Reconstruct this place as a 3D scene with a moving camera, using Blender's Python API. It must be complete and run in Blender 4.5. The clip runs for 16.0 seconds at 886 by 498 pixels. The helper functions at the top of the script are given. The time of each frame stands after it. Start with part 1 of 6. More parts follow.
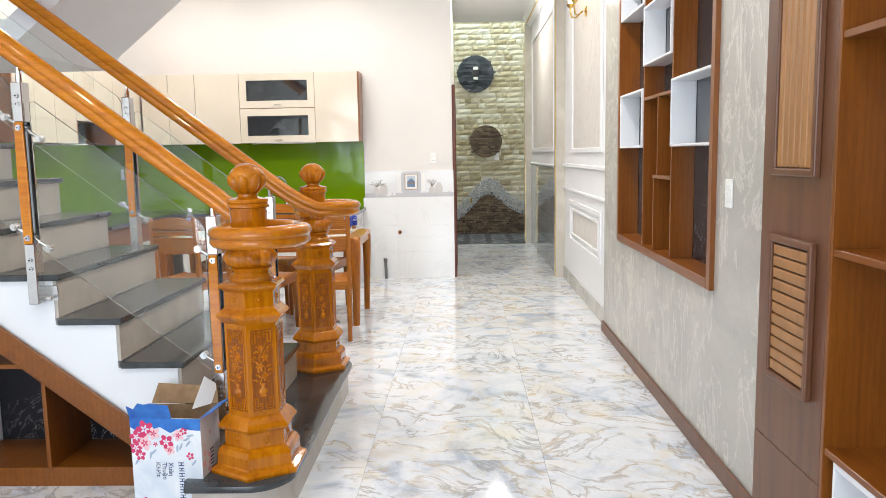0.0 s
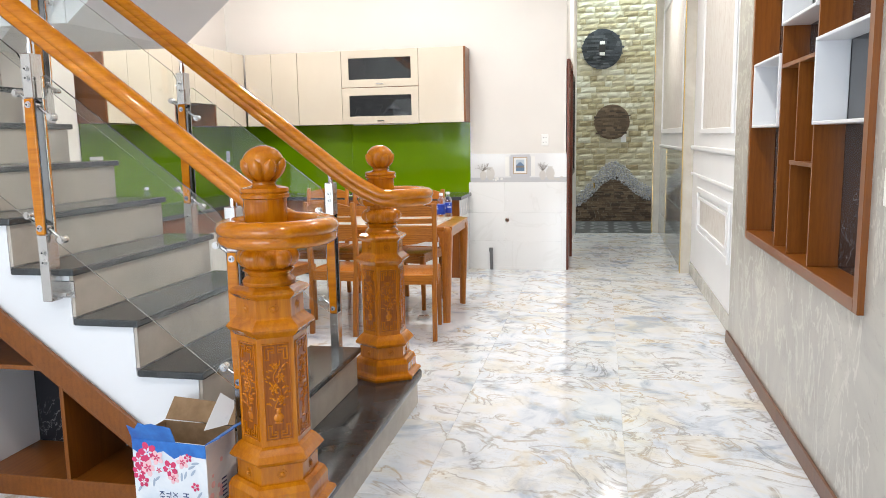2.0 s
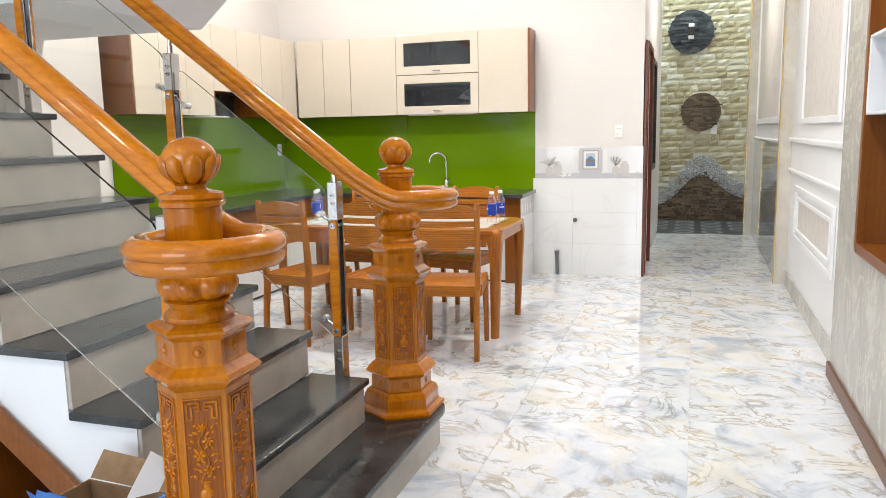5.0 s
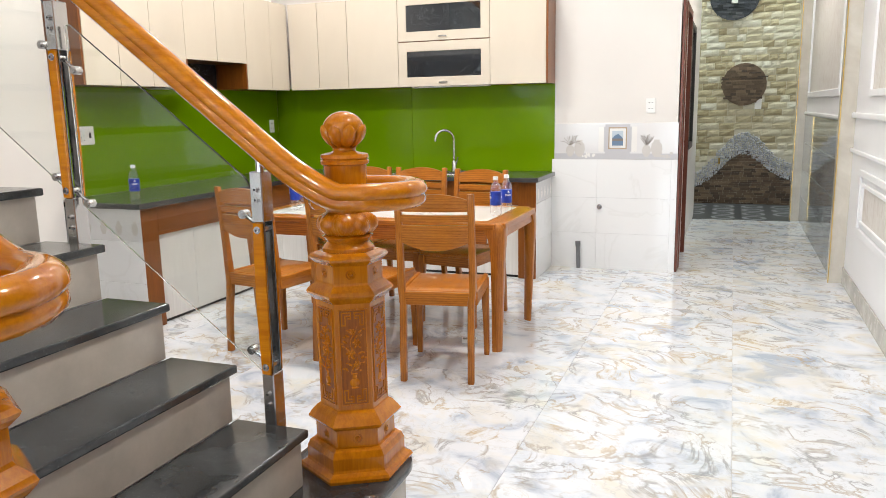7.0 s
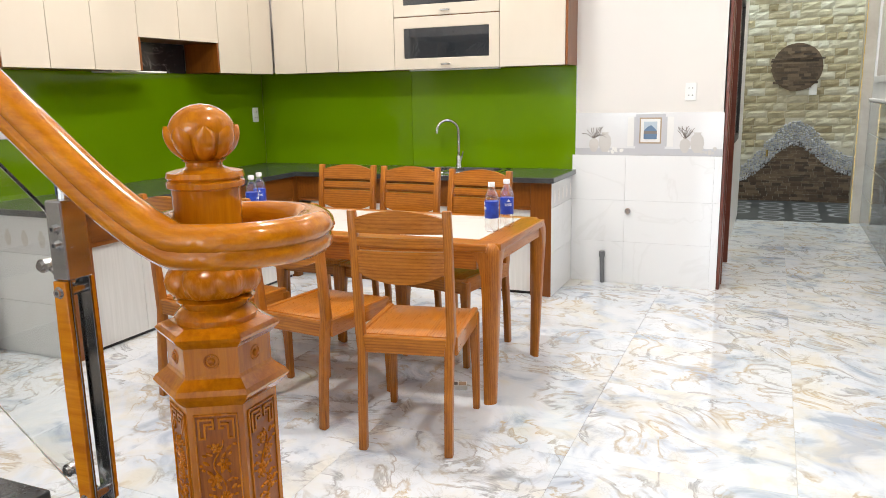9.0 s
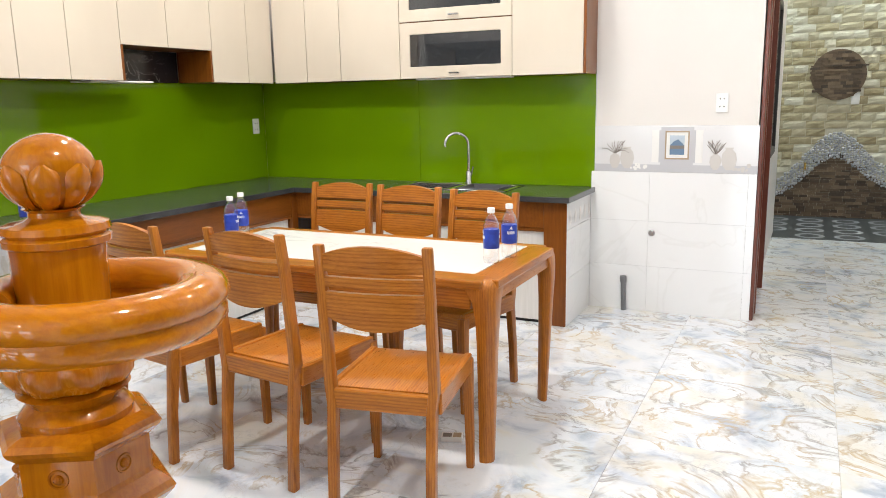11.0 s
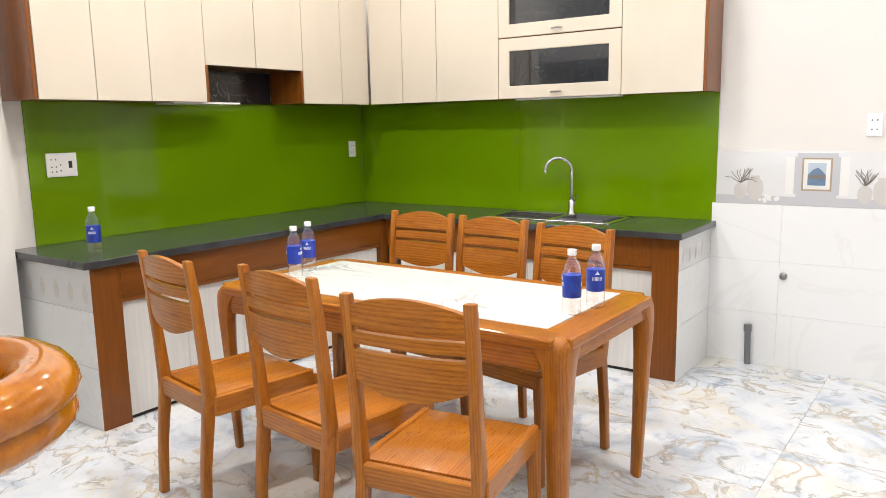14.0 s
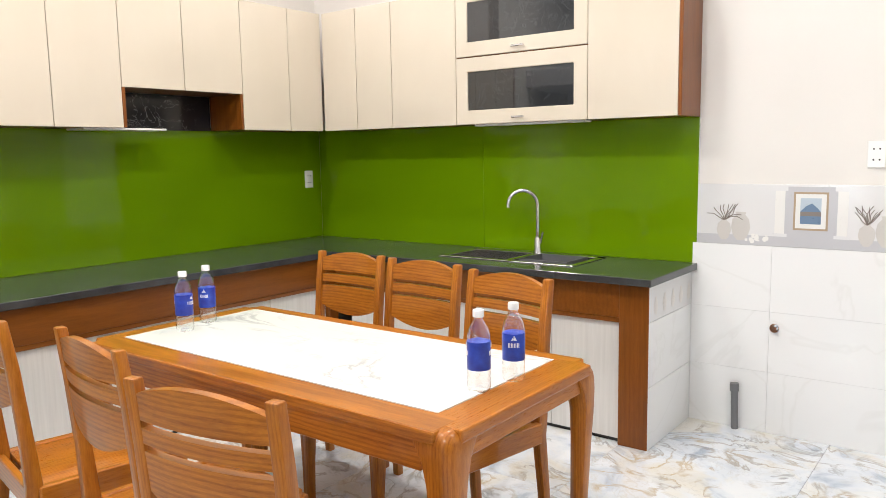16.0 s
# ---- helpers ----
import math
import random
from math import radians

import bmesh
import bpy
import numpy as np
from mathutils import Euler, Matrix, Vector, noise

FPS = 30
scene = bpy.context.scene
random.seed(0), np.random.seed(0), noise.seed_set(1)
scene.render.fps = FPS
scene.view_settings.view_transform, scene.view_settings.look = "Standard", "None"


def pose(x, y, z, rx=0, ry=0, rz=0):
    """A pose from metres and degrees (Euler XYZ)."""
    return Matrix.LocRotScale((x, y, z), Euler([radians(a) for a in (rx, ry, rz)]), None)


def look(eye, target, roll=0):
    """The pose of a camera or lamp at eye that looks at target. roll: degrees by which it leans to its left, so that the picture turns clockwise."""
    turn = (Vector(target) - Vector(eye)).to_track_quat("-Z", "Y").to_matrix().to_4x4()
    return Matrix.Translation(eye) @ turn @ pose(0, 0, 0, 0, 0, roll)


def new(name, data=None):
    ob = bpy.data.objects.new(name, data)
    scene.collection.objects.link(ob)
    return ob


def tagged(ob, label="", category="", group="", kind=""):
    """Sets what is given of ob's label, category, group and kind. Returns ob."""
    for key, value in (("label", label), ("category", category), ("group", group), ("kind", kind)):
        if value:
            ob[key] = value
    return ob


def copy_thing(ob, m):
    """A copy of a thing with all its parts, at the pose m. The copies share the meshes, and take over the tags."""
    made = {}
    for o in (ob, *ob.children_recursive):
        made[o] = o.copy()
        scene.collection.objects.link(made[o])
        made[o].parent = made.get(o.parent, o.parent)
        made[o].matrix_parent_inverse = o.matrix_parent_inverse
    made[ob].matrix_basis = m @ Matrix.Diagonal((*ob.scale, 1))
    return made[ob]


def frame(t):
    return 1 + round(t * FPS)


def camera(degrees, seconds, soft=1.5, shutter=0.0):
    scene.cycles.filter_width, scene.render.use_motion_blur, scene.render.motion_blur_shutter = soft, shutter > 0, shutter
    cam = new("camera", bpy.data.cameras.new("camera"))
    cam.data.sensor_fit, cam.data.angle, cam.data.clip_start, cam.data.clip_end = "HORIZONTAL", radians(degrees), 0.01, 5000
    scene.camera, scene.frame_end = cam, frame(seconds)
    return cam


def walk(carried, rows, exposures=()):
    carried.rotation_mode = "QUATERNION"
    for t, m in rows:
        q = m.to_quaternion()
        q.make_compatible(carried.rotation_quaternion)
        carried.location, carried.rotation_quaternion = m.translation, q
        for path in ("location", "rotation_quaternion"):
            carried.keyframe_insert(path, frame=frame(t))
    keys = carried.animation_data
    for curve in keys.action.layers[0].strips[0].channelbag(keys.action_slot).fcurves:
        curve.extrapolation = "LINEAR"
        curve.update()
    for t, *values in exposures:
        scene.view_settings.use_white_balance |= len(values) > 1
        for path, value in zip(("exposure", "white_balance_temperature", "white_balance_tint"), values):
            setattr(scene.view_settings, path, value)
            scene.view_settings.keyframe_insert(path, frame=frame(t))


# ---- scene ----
cam = camera(60.7, 16.0, 0.7)

PATH = [
    (0, (0.38, 0.781, 1.412), (0.326, 2.765, 1.164), -1.0),
    (0.5, (0.455, 0.969, 1.388), (0.324, 2.948, 1.13), -1.0),
    (1, (0.48, 1.178, 1.395), (0.261, 3.147, 1.125), -1.0),
    (1.5, (0.555, 1.336, 1.393), (0.243, 3.291, 1.111), -0.9),
    (2, (0.615, 1.411, 1.401), (0.212, 3.349, 1.113), -1.0),
    (2.5, (0.642, 1.393, 1.416), (0.169, 3.315, 1.125), -1.0),
    (3, (0.654, 1.407, 1.407), (0.127, 3.314, 1.113), -1.0),
    (3.5, (0.706, 1.469, 1.397), (0.145, 3.366, 1.1), -1.0),
    (4, (0.722, 1.607, 1.382), (0.136, 3.496, 1.083), -1.1),
    (4.5, (0.689, 1.865, 1.399), (0.084, 3.747, 1.098), -1.1),
    (5, (0.729, 2.132, 1.388), (0.105, 4.008, 1.085), -1.1),
    (5.2, (0.754, 2.224, 1.399), (0.124, 4.097, 1.093), -1.1),
    (7.5, (0.611, 3.213, 1.37), (-0.113, 5.039, 0.994), -1.1),
    (8, (0.54, 3.463, 1.366), (-0.207, 5.278, 0.981), -1.1),
    (8.5, (0.533, 3.702, 1.358), (-0.233, 5.506, 0.96), -1.1),
    (9, (0.583, 3.935, 1.384), (-0.199, 5.732, 0.984), -1.1),
    (11.5, (0.547, 4.424, 1.414), (-0.348, 6.174, 1.041), -1.0),
    (12, (0.558, 4.439, 1.418), (-0.395, 6.16, 1.057), -0.9),
    (12.5, (0.578, 4.455, 1.412), (-0.445, 6.138, 1.063), -1.0),
    (13, (0.587, 4.508, 1.403), (-0.491, 6.157, 1.061), -1.1),
    (13.5, (0.543, 4.674, 1.398), (-0.578, 6.296, 1.065), -1.1),
    (14, (0.531, 4.899, 1.41), (-0.618, 6.504, 1.088), -1.1),
    (14.5, (0.591, 5.124, 1.422), (-0.569, 6.725, 1.122), -1.1),
    (15, (0.641, 5.254, 1.402), (-0.527, 6.854, 1.128), -1.1),
    (15.5, (0.611, 5.387, 1.39), (-0.568, 6.982, 1.131), -1.0),
    (16, (0.559, 5.568, 1.408), (-0.642, 7.148, 1.158), -1.0),
]
walk(cam, [(t, look(eye, target, roll)) for t, eye, target, roll in PATH], [(0, -0.13), (5.2, -0.11), (9, -0.04), (13.5, 0.0), (16, -0.06)])

# ---------- world and large lights ----------
world = bpy.data.worlds.new("sky")
scene.world = world
world.use_nodes = True
wn = world.node_tree.nodes
sky = wn.new("ShaderNodeTexSky")
sky.sky_type = "NISHITA"
sky.sun_disc = False
sky.sun_elevation = radians(48)
sky.sun_rotation = radians(200)
world.node_tree.links.new(sky.outputs[0], wn["Background"].inputs[0])
wn["Background"].inputs[1].default_value = 0.12
scene.view_settings.exposure = 0.0


def area(name, m, sx, sy, watts, colour):
    d = bpy.data.lights.new(name, "AREA")
    d.shape, d.size, d.size_y, d.energy, d.color = "RECTANGLE", sx, sy, watts, colour
    ob = new(name, d)
    ob.matrix_world = m
    return ob


DAY = area("front_opening_light", pose(-1.3, -2.45, 1.55, 90, 0, 0), 3.4, 2.6, 180, (0.78, 0.89, 1.0))
WELL = area("lightwell_light", pose(0.8, 13.55, 5.3, 0, 0, 0), 1.8, 1.0, 120, (0.86, 1.0, 0.96))
# known: both at y 8.35 and the passage one; others are unseen, added fill
SPOTS = [(-2.6, 8.35, 20), (-1.1, 8.35, 20), (-2.35, 6.62, 38), (-0.95, 6.7, 35), (0.6, 7.6, 22), (0.6, 5.2, 43), (-1.0, 2.2, 25), (0.6, 2.4, 18), (0.82, 10.9, 32), (-2.4, 0.6, 13), (0.6, 0.2, 15)]


# ---------- materials ----------
def mat(name, colour=(0.8, 0.8, 0.8), rough=0.5, metal=0.0, **k):
    m = bpy.data.materials.new(name)
    m.use_nodes = True
    b = m.node_tree.nodes["Principled BSDF"]
    b.inputs["Base Color"].default_value = (*colour, 1)
    b.inputs["Roughness"].default_value = rough
    b.inputs["Metallic"].default_value = metal
    for key, v in k.items():
        b.inputs[key.replace("_", " ")].default_value = v
    return m


class Net:
    """Short hand for wiring a material's nodes."""

    def __init__(self, m):
        self.m, self.t = m, m.node_tree
        self.b = self.t.nodes["Principled BSDF"]

    def node(self, kind, **k):
        n = self.t.nodes.new("ShaderNode" + kind)
        for key, v in k.items():
            if key in n.inputs:
                if hasattr(v, "node"):
                    self.t.links.new(v, n.inputs[key])
                else:
                    n.inputs[key].default_value = v
        return n

    def link(self, a, b):
        self.t.links.new(a, b)

    def coords(self, scale=(1, 1, 1), vary=0.0, turn=(0, 0, 0)):
        tc = self.node("TexCoord")
        mp = self.node("Mapping")
        mp.inputs["Scale"].default_value = scale
        mp.inputs["Rotation"].default_value = turn
        if vary:
            oi = self.node("ObjectInfo")
            vm = self.node("VectorMath")
            vm.operation = "SCALE"
            cb = self.node("CombineXYZ")
            self.link(oi.outputs["Random"], cb.inputs[0])
            self.link(oi.outputs["Random"], cb.inputs[1])
            self.link(oi.outputs["Random"], cb.inputs[2])
            self.link(cb.outputs[0], vm.inputs[0])
            vm.inputs["Scale"].default_value = vary
            ad = self.node("VectorMath")
            self.link(tc.outputs["Object"], ad.inputs[0])
            self.link(vm.outputs[0], ad.inputs[1])
            self.link(ad.outputs[0], mp.inputs["Vector"])
        else:
            self.link(tc.outputs["Object"], mp.inputs["Vector"])
        return mp.outputs[0]

    def noise(self, v, scale, detail=4, rough=0.55, distort=0.0):
        n = self.node("TexNoise", Vector=v, Scale=scale, Detail=detail, Roughness=rough, Distortion=distort)
        return n.outputs["Fac"]

    def ramp(self, f, *stops):
        r = self.node("ValToRGB")
        self.link(f, r.inputs[0])
        e = r.color_ramp.elements
        while len(e) < len(stops):
            e.new(0.5)
        for el, (p, c) in zip(e, stops):
            el.position = p
            el.color = (*c, 1) if len(c) == 3 else c
        return r.outputs[0]

    def mix(self, f, a, b, mode="MIX"):
        n = self.node("MixRGB")
        n.blend_type = mode
        for s, v in (("Fac", f), ("Color1", a), ("Color2", b)):
            if hasattr(v, "node"):
                self.link(v, n.inputs[s])
            else:
                n.inputs[s].default_value = v if isinstance(v, float) else (*v, 1)
        return n.outputs[0]

    def colour(self, c):
        self.link(c, self.b.inputs["Base Color"])

    def rough(self, f, lo, hi):
        r = self.node("MapRange")
        self.link(f, r.inputs["Value"])
        r.inputs["To Min"].default_value, r.inputs["To Max"].default_value = lo, hi
        self.link(r.outputs[0], self.b.inputs["Roughness"])

    def bump(self, f, strength, dist):
        n = self.node("Bump", Strength=strength, Distance=dist)
        self.link(f, n.inputs["Height"])
        self.link(n.outputs[0], self.b.inputs["Normal"])


def wood(name, dark, mid, light, axis="x", rough=(0.2, 0.4), scale=1.0, coat=0.0, vary=7.0, grain=0.25, gloss=0.14):
    m = mat(name, mid, 0.4)
    n = Net(m)
    long, wide = 1.3 * scale, 14.0 * scale
    s = {"x": (long, wide, wide), "y": (wide, long, wide), "z": (wide, wide, long)}[axis]
    v = n.coords(s, vary)
    big = n.noise(v, 1.0, 3, 0.5, 1.6)
    fine = n.noise(v, 12.0, 5, 0.65, 0.6)
    rings = n.node("TexWave", Vector=v, Scale=1.15, Distortion=6.5, Detail=3.0)
    rings.inputs["Detail Scale"].default_value = 0.8
    rings.bands_direction = "Z" if axis == "x" else "X"
    c = n.ramp(big, (0.25, dark), (0.5, mid), (0.78, light))
    c = n.mix(grain, c, n.ramp(rings.outputs["Fac"], (0.15, dark), (0.6, light)))
    c = n.mix(0.28, c, n.ramp(fine, (0.35, dark), (0.62, light)))
    n.colour(c)
    n.rough(fine, *rough)
    n.bump(fine, 0.08, 0.002)
    n.b.inputs["Coat Weight"].default_value = coat
    n.b.inputs["Specular IOR Level"].default_value = 0.5 - 0.6 * min(coat, 0.7)
    n.b.inputs["Coat Roughness"].default_value = gloss
    return m


def plaster(name, c, rough=0.6):
    m = mat(name, c, rough)
    n = Net(m)
    v = n.coords()
    a, b = n.noise(v, 1.1, 3), n.noise(v, 60, 3)
    d = tuple(x * 0.94 for x in c)
    n.colour(n.ramp(a, (0.3, d), (0.7, c)))
    n.rough(b, rough - 0.08, rough + 0.08)
    n.bump(b, 0.06, 0.002)
    return m


WHITE = plaster("white_wall_paint", (0.80, 0.772, 0.742))
STRINGER = plaster("white_stringer_paint", (0.82, 0.83, 0.86), 0.5)
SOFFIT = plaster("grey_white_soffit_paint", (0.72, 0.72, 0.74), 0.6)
CEIL = plaster("white_ceiling_paint", (0.82, 0.82, 0.81), 0.7)
MOULD = plaster("white_moulding_paint", (0.84, 0.85, 0.87), 0.45)

MARBLE = mat("veined_marble_floor_tile", (0.8, 0.8, 0.8), 0.08)
n = Net(MARBLE)
v = n.coords((1, 1, 1), 23.0, (0, 0, 0.6))
st = n.node("Mapping", Vector=v)
st.inputs["Scale"].default_value = (0.92, 1.10, 1.0)
sv = st.outputs[0]
cloud = n.noise(v, 3.4, 5, 0.6, 0.9)
band = n.noise(sv, 2.0, 4, 0.55, 1.0)
base = n.ramp(cloud, (0.33, (0.42, 0.48, 0.59)), (0.44, (0.65, 0.70, 0.77)), (0.56, (0.74, 0.77, 0.815)))
warm = n.ramp(n.noise(sv, 3.1, 4, 0.6, 0.9), (0.50, (0, 0, 0)), (0.66, (0.50, 0.50, 0.50)))
c = n.mix(warm, base, (0.72, 0.65, 0.50))
zone = n.ramp(band, (0.42, (0, 0, 0)), (0.50, (1, 1, 1)), (0.60, (0.9, 0.9, 0.9)), (0.68, (0, 0, 0)))
l1 = n.ramp(n.noise(sv, 2.9, 5, 0.55, 1.7), (0.452, (0, 0, 0)), (0.488, (0.62, 0.62, 0.62)), (0.50, (0.78, 0.78, 0.78)), (0.526, (0, 0, 0)))
l2 = n.ramp(n.noise(sv, 7.5, 6, 0.62, 1.5), (0.475, (0, 0, 0)), (0.498, (0.5, 0.5, 0.5)), (0.525, (0, 0, 0)))
tint = n.ramp(n.noise(v, 4.0, 3), (0.40, (0.26, 0.26, 0.27)), (0.52, (0.38, 0.31, 0.23)), (0.64, (0.50, 0.37, 0.19)))
c = n.mix(n.mix(1.0, l1, zone, "MULTIPLY"), c, tint)
c = n.mix(n.mix(1.0, l2, zone, "MULTIPLY"), c, n.mix(0.5, tint, base))
n.colour(c)
n.rough(cloud, 0.05, 0.11)
GROUT = mat("pale_tile_grout", (0.62, 0.61, 0.58), 0.8)

GREYMARBLE = mat("grey_beige_marble_panel", (0.5, 0.49, 0.45), 0.25)
n = Net(GREYMARBLE)
v = n.coords((1, 1, 1), 0, (0.5, 0.9, 0.3))
st = n.node("Mapping", Vector=n.coords((1, 1.6, 0.8), 0, (0.6, 0, 0)))
f = n.noise(v, 1.6, 6, 0.6, 0.8)
vn = n.noise(st.outputs[0], 2.2, 6, 0.6, 1.6)
c = n.ramp(f, (0.3, (0.40, 0.39, 0.36)), (0.55, (0.50, 0.48, 0.44)), (0.75, (0.57, 0.55, 0.50)))
c = n.mix(n.ramp(vn, (0.48, (0, 0, 0)), (0.505, (0.55, 0.55, 0.55)), (0.53, (0, 0, 0))), c, (0.74, 0.72, 0.66))
c = n.mix(n.ramp(n.noise(v, 3.1, 6, 0.6, 2.0), (0.492, (0, 0, 0)), (0.5, (0.35, 0.35, 0.35)), (0.508, (0, 0, 0))), c, (0.30, 0.29, 0.27))
n.colour(c)
n.rough(f, 0.18, 0.3)

BLACKMARBLE = mat("black_marble_with_white_veins", (0.015, 0.015, 0.018), 0.12)
n = Net(BLACKMARBLE)
v = n.coords()
c = n.mix(n.ramp(n.noise(v, 4, 6, 0.6, 2.5), (0.49, (0, 0, 0)), (0.5, (1, 1, 1)), (0.508, (0, 0, 0))), (0.018, 0.018, 0.022), (0.35, 0.35, 0.36))
n.colour(n.mix(n.ramp(n.noise(v, 2.2, 3), (0.45, (0, 0, 0)), (0.6, (1, 1, 1))), (0.02, 0.02, 0.024), c))

GRANITE = mat("dark_grey_granite", (0.03, 0.032, 0.034), 0.2)
n = Net(GRANITE)
v = n.coords((1, 1, 1), 5.0)
a, b = n.noise(v, 5, 5, 0.6), n.noise(v, 160, 3)
c = n.ramp(a, (0.3, (0.022, 0.025, 0.028)), (0.7, (0.066, 0.072, 0.076)))
n.colour(n.mix(n.ramp(b, (0.62, (0, 0, 0)), (0.72, (0.5, 0.5, 0.5))), c, (0.16, 0.17, 0.18)))
n.rough(a, 0.09, 0.22)

RISER = mat("beige_grey_riser_tile", (0.50, 0.45, 0.39), 0.25)
n = Net(RISER)
v = n.coords((1, 1, 1), 3.0)
n.colour(n.ramp(n.noise(v, 7, 5, 0.6), (0.3, (0.44, 0.40, 0.35)), (0.7, (0.54, 0.49, 0.43))))

GREEN = mat("green_back_painted_glass", (0.12, 0.26, 0.002), 0.06, 0.0, Specular_IOR_Level=0.32)
n = Net(GREEN)
n.colour(n.ramp(n.noise(n.coords(), 0.9, 2), (0.3, (0.135, 0.262, 0.0008)), (0.7, (0.155, 0.292, 0.001))))
CREAM = mat("glossy_cream_laminate", (0.80, 0.70, 0.54), 0.12, 0.0, Coat_Weight=0.5, Coat_Roughness=0.05)
n = Net(CREAM)
v = n.coords((3, 3, 1), 4.0)
n.colour(n.ramp(n.noise(v, 2, 3, 0.5), (0.3, (0.655, 0.585, 0.485)), (0.7, (0.675, 0.605, 0.505))))
PALEDOOR = mat("pale_grey_white_laminate", (0.76, 0.75, 0.73), 0.15)
n = Net(PALEDOOR)
n.colour(n.ramp(n.noise(n.coords((20, 20, 1), 3.0), 3, 4), (0.3, (0.70, 0.69, 0.67)), (0.7, (0.78, 0.77, 0.75))))
WTILE = mat("glossy_white_wall_tile", (0.85, 0.86, 0.85), 0.07)
n = Net(WTILE)
v = n.coords((1, 1, 1), 9.0)
c = n.mix(n.ramp(n.noise(v, 1.6, 4, 0.5, 1.2), (0.48, (0, 0, 0)), (0.5, (0.16, 0.16, 0.16)), (0.52, (0, 0, 0))), (0.84, 0.85, 0.86), (0.62, 0.62, 0.60))
n.colour(c)
BANDTILE = mat("pale_grey_band_tile", (0.74, 0.74, 0.75), 0.1)
BANDGREY = plaster("grey_printed_shelf", (0.54, 0.54, 0.57), 0.3)
PRINTLIGHT = plaster("pale_printed_pattern", (0.80, 0.79, 0.77), 0.3)
PRINTDARK = plaster("brown_grey_printed_pattern", (0.22, 0.19, 0.17), 0.4)
PRINTBLUE = plaster("blue_printed_picture", (0.13, 0.21, 0.33), 0.3)
PRINTSKY = plaster("pale_blue_printed_sky", (0.48, 0.56, 0.64), 0.3)
TAN = plaster("tan_printed_frame", (0.42, 0.31, 0.20), 0.4)
DECOR2 = plaster("grey_vase_pattern", (0.60, 0.575, 0.55), 0.3)

LAM = wood("red_brown_wood_laminate", (0.145, 0.039, 0.004), (0.205, 0.060, 0.006), (0.26, 0.084, 0.010), "z", (0.25, 0.4), 0.8, 0.2, 5.0, 0.2)
LAMX = wood("red_brown_wood_laminate_flat", (0.145, 0.039, 0.004), (0.205, 0.060, 0.006), (0.26, 0.084, 0.010), "y", (0.25, 0.4), 0.8, 0.2, 5.0, 0.2)
WALNUT = wood("dark_walnut_panel", (0.090, 0.034, 0.017), (0.14, 0.055, 0.026), (0.185, 0.078, 0.038), "z", (0.3, 0.45), 1.0, 0.1, 5.0, 0.25)
OAKSLAT = wood("light_brown_slat_wood", (0.26, 0.115, 0.035), (0.34, 0.155, 0.05), (0.42, 0.20, 0.07), "z", (0.3, 0.45), 1.0, 0.1, 5.0, 0.3)
NEWEL = wood("varnished_orange_hardwood", (0.29, 0.072, 0.001), (0.47, 0.146, 0.002), (0.60, 0.215, 0.004), "z", (0.16, 0.28), 0.6, 0.9, 5.0, 0.09, 0.03)
CARVE = wood("carved_orange_hardwood", (0.33, 0.080, 0.002), (0.49, 0.150, 0.003), (0.60, 0.210, 0.006), "z", (0.2, 0.34), 0.8, 0.6, 5.0, 0.2, 0.06)
# panel ground darker than CARVE: recess shade put into the wood colour
CARVEGROUND = wood("recess_shade_carving_ground", (0.17, 0.038, 0.001), (0.27, 0.070, 0.002), (0.36, 0.105, 0.003), "z", (0.3, 0.5), 2.0, 0.3, 5.0, 0.3, 0.12)
RAILW = wood("varnished_orange_rail_wood", (0.35, 0.092, 0.002), (0.54, 0.172, 0.003), (0.66, 0.245, 0.007), "x", (0.16, 0.26), 0.6, 0.9, 5.0, 0.12, 0.03)
CHAIRZ = wood("oiled_brown_ash_upright", (0.20, 0.052, 0.004), (0.385, 0.122, 0.010), (0.52, 0.190, 0.020), "z", (0.24, 0.40), 2.0, 0.4, 9.0, 0.30, 0.10)
CHAIRX = wood("oiled_brown_ash_cross", (0.19, 0.050, 0.004), (0.40, 0.128, 0.011), (0.54, 0.198, 0.022), "x", (0.24, 0.40), 1.5, 0.4, 9.0, 0.38, 0.10)
CHAIRY = wood("oiled_brown_ash_seat", (0.25, 0.068, 0.005), (0.42, 0.135, 0.011), (0.53, 0.192, 0.020), "y", (0.22, 0.36), 1.8, 0.45, 9.0, 0.34, 0.10)
DOORRED = wood("dark_red_door_wood", (0.10, 0.022, 0.012), (0.15, 0.036, 0.019), (0.19, 0.052, 0.027), "z", (0.3, 0.45), 1.0, 0.2, 5.0, 0.2)

STEEL = mat("brushed_steel", (0.62, 0.61, 0.60), 0.22, 1.0)
n = Net(STEEL)
n.rough(n.noise(n.coords((4, 4, 120)), 3, 3), 0.16, 0.32)
DARKSTEEL = mat("mirror_dark_steel", (0.30, 0.31, 0.32), 0.16, 1.0)
CHROME = mat("chrome", (0.75, 0.75, 0.76), 0.08, 1.0)
GOLD = mat("polished_gold", (0.72, 0.50, 0.16), 0.2, 1.0)
RUBBER = mat("dark_grey_plastic", (0.12, 0.12, 0.13), 0.4)
PVC = mat("grey_plastic_pipe", (0.16, 0.16, 0.17), 0.4)
BLACKHOLE = mat("black_socket_slots", (0.02, 0.02, 0.02), 0.5)
SWITCHW = mat("white_switch_plastic", (0.84, 0.84, 0.83), 0.3)
KICK = mat("black_kick_strip", (0.012, 0.012, 0.012), 0.4)
WHITELAM = mat("white_laminate", (0.80, 0.82, 0.86), 0.3)

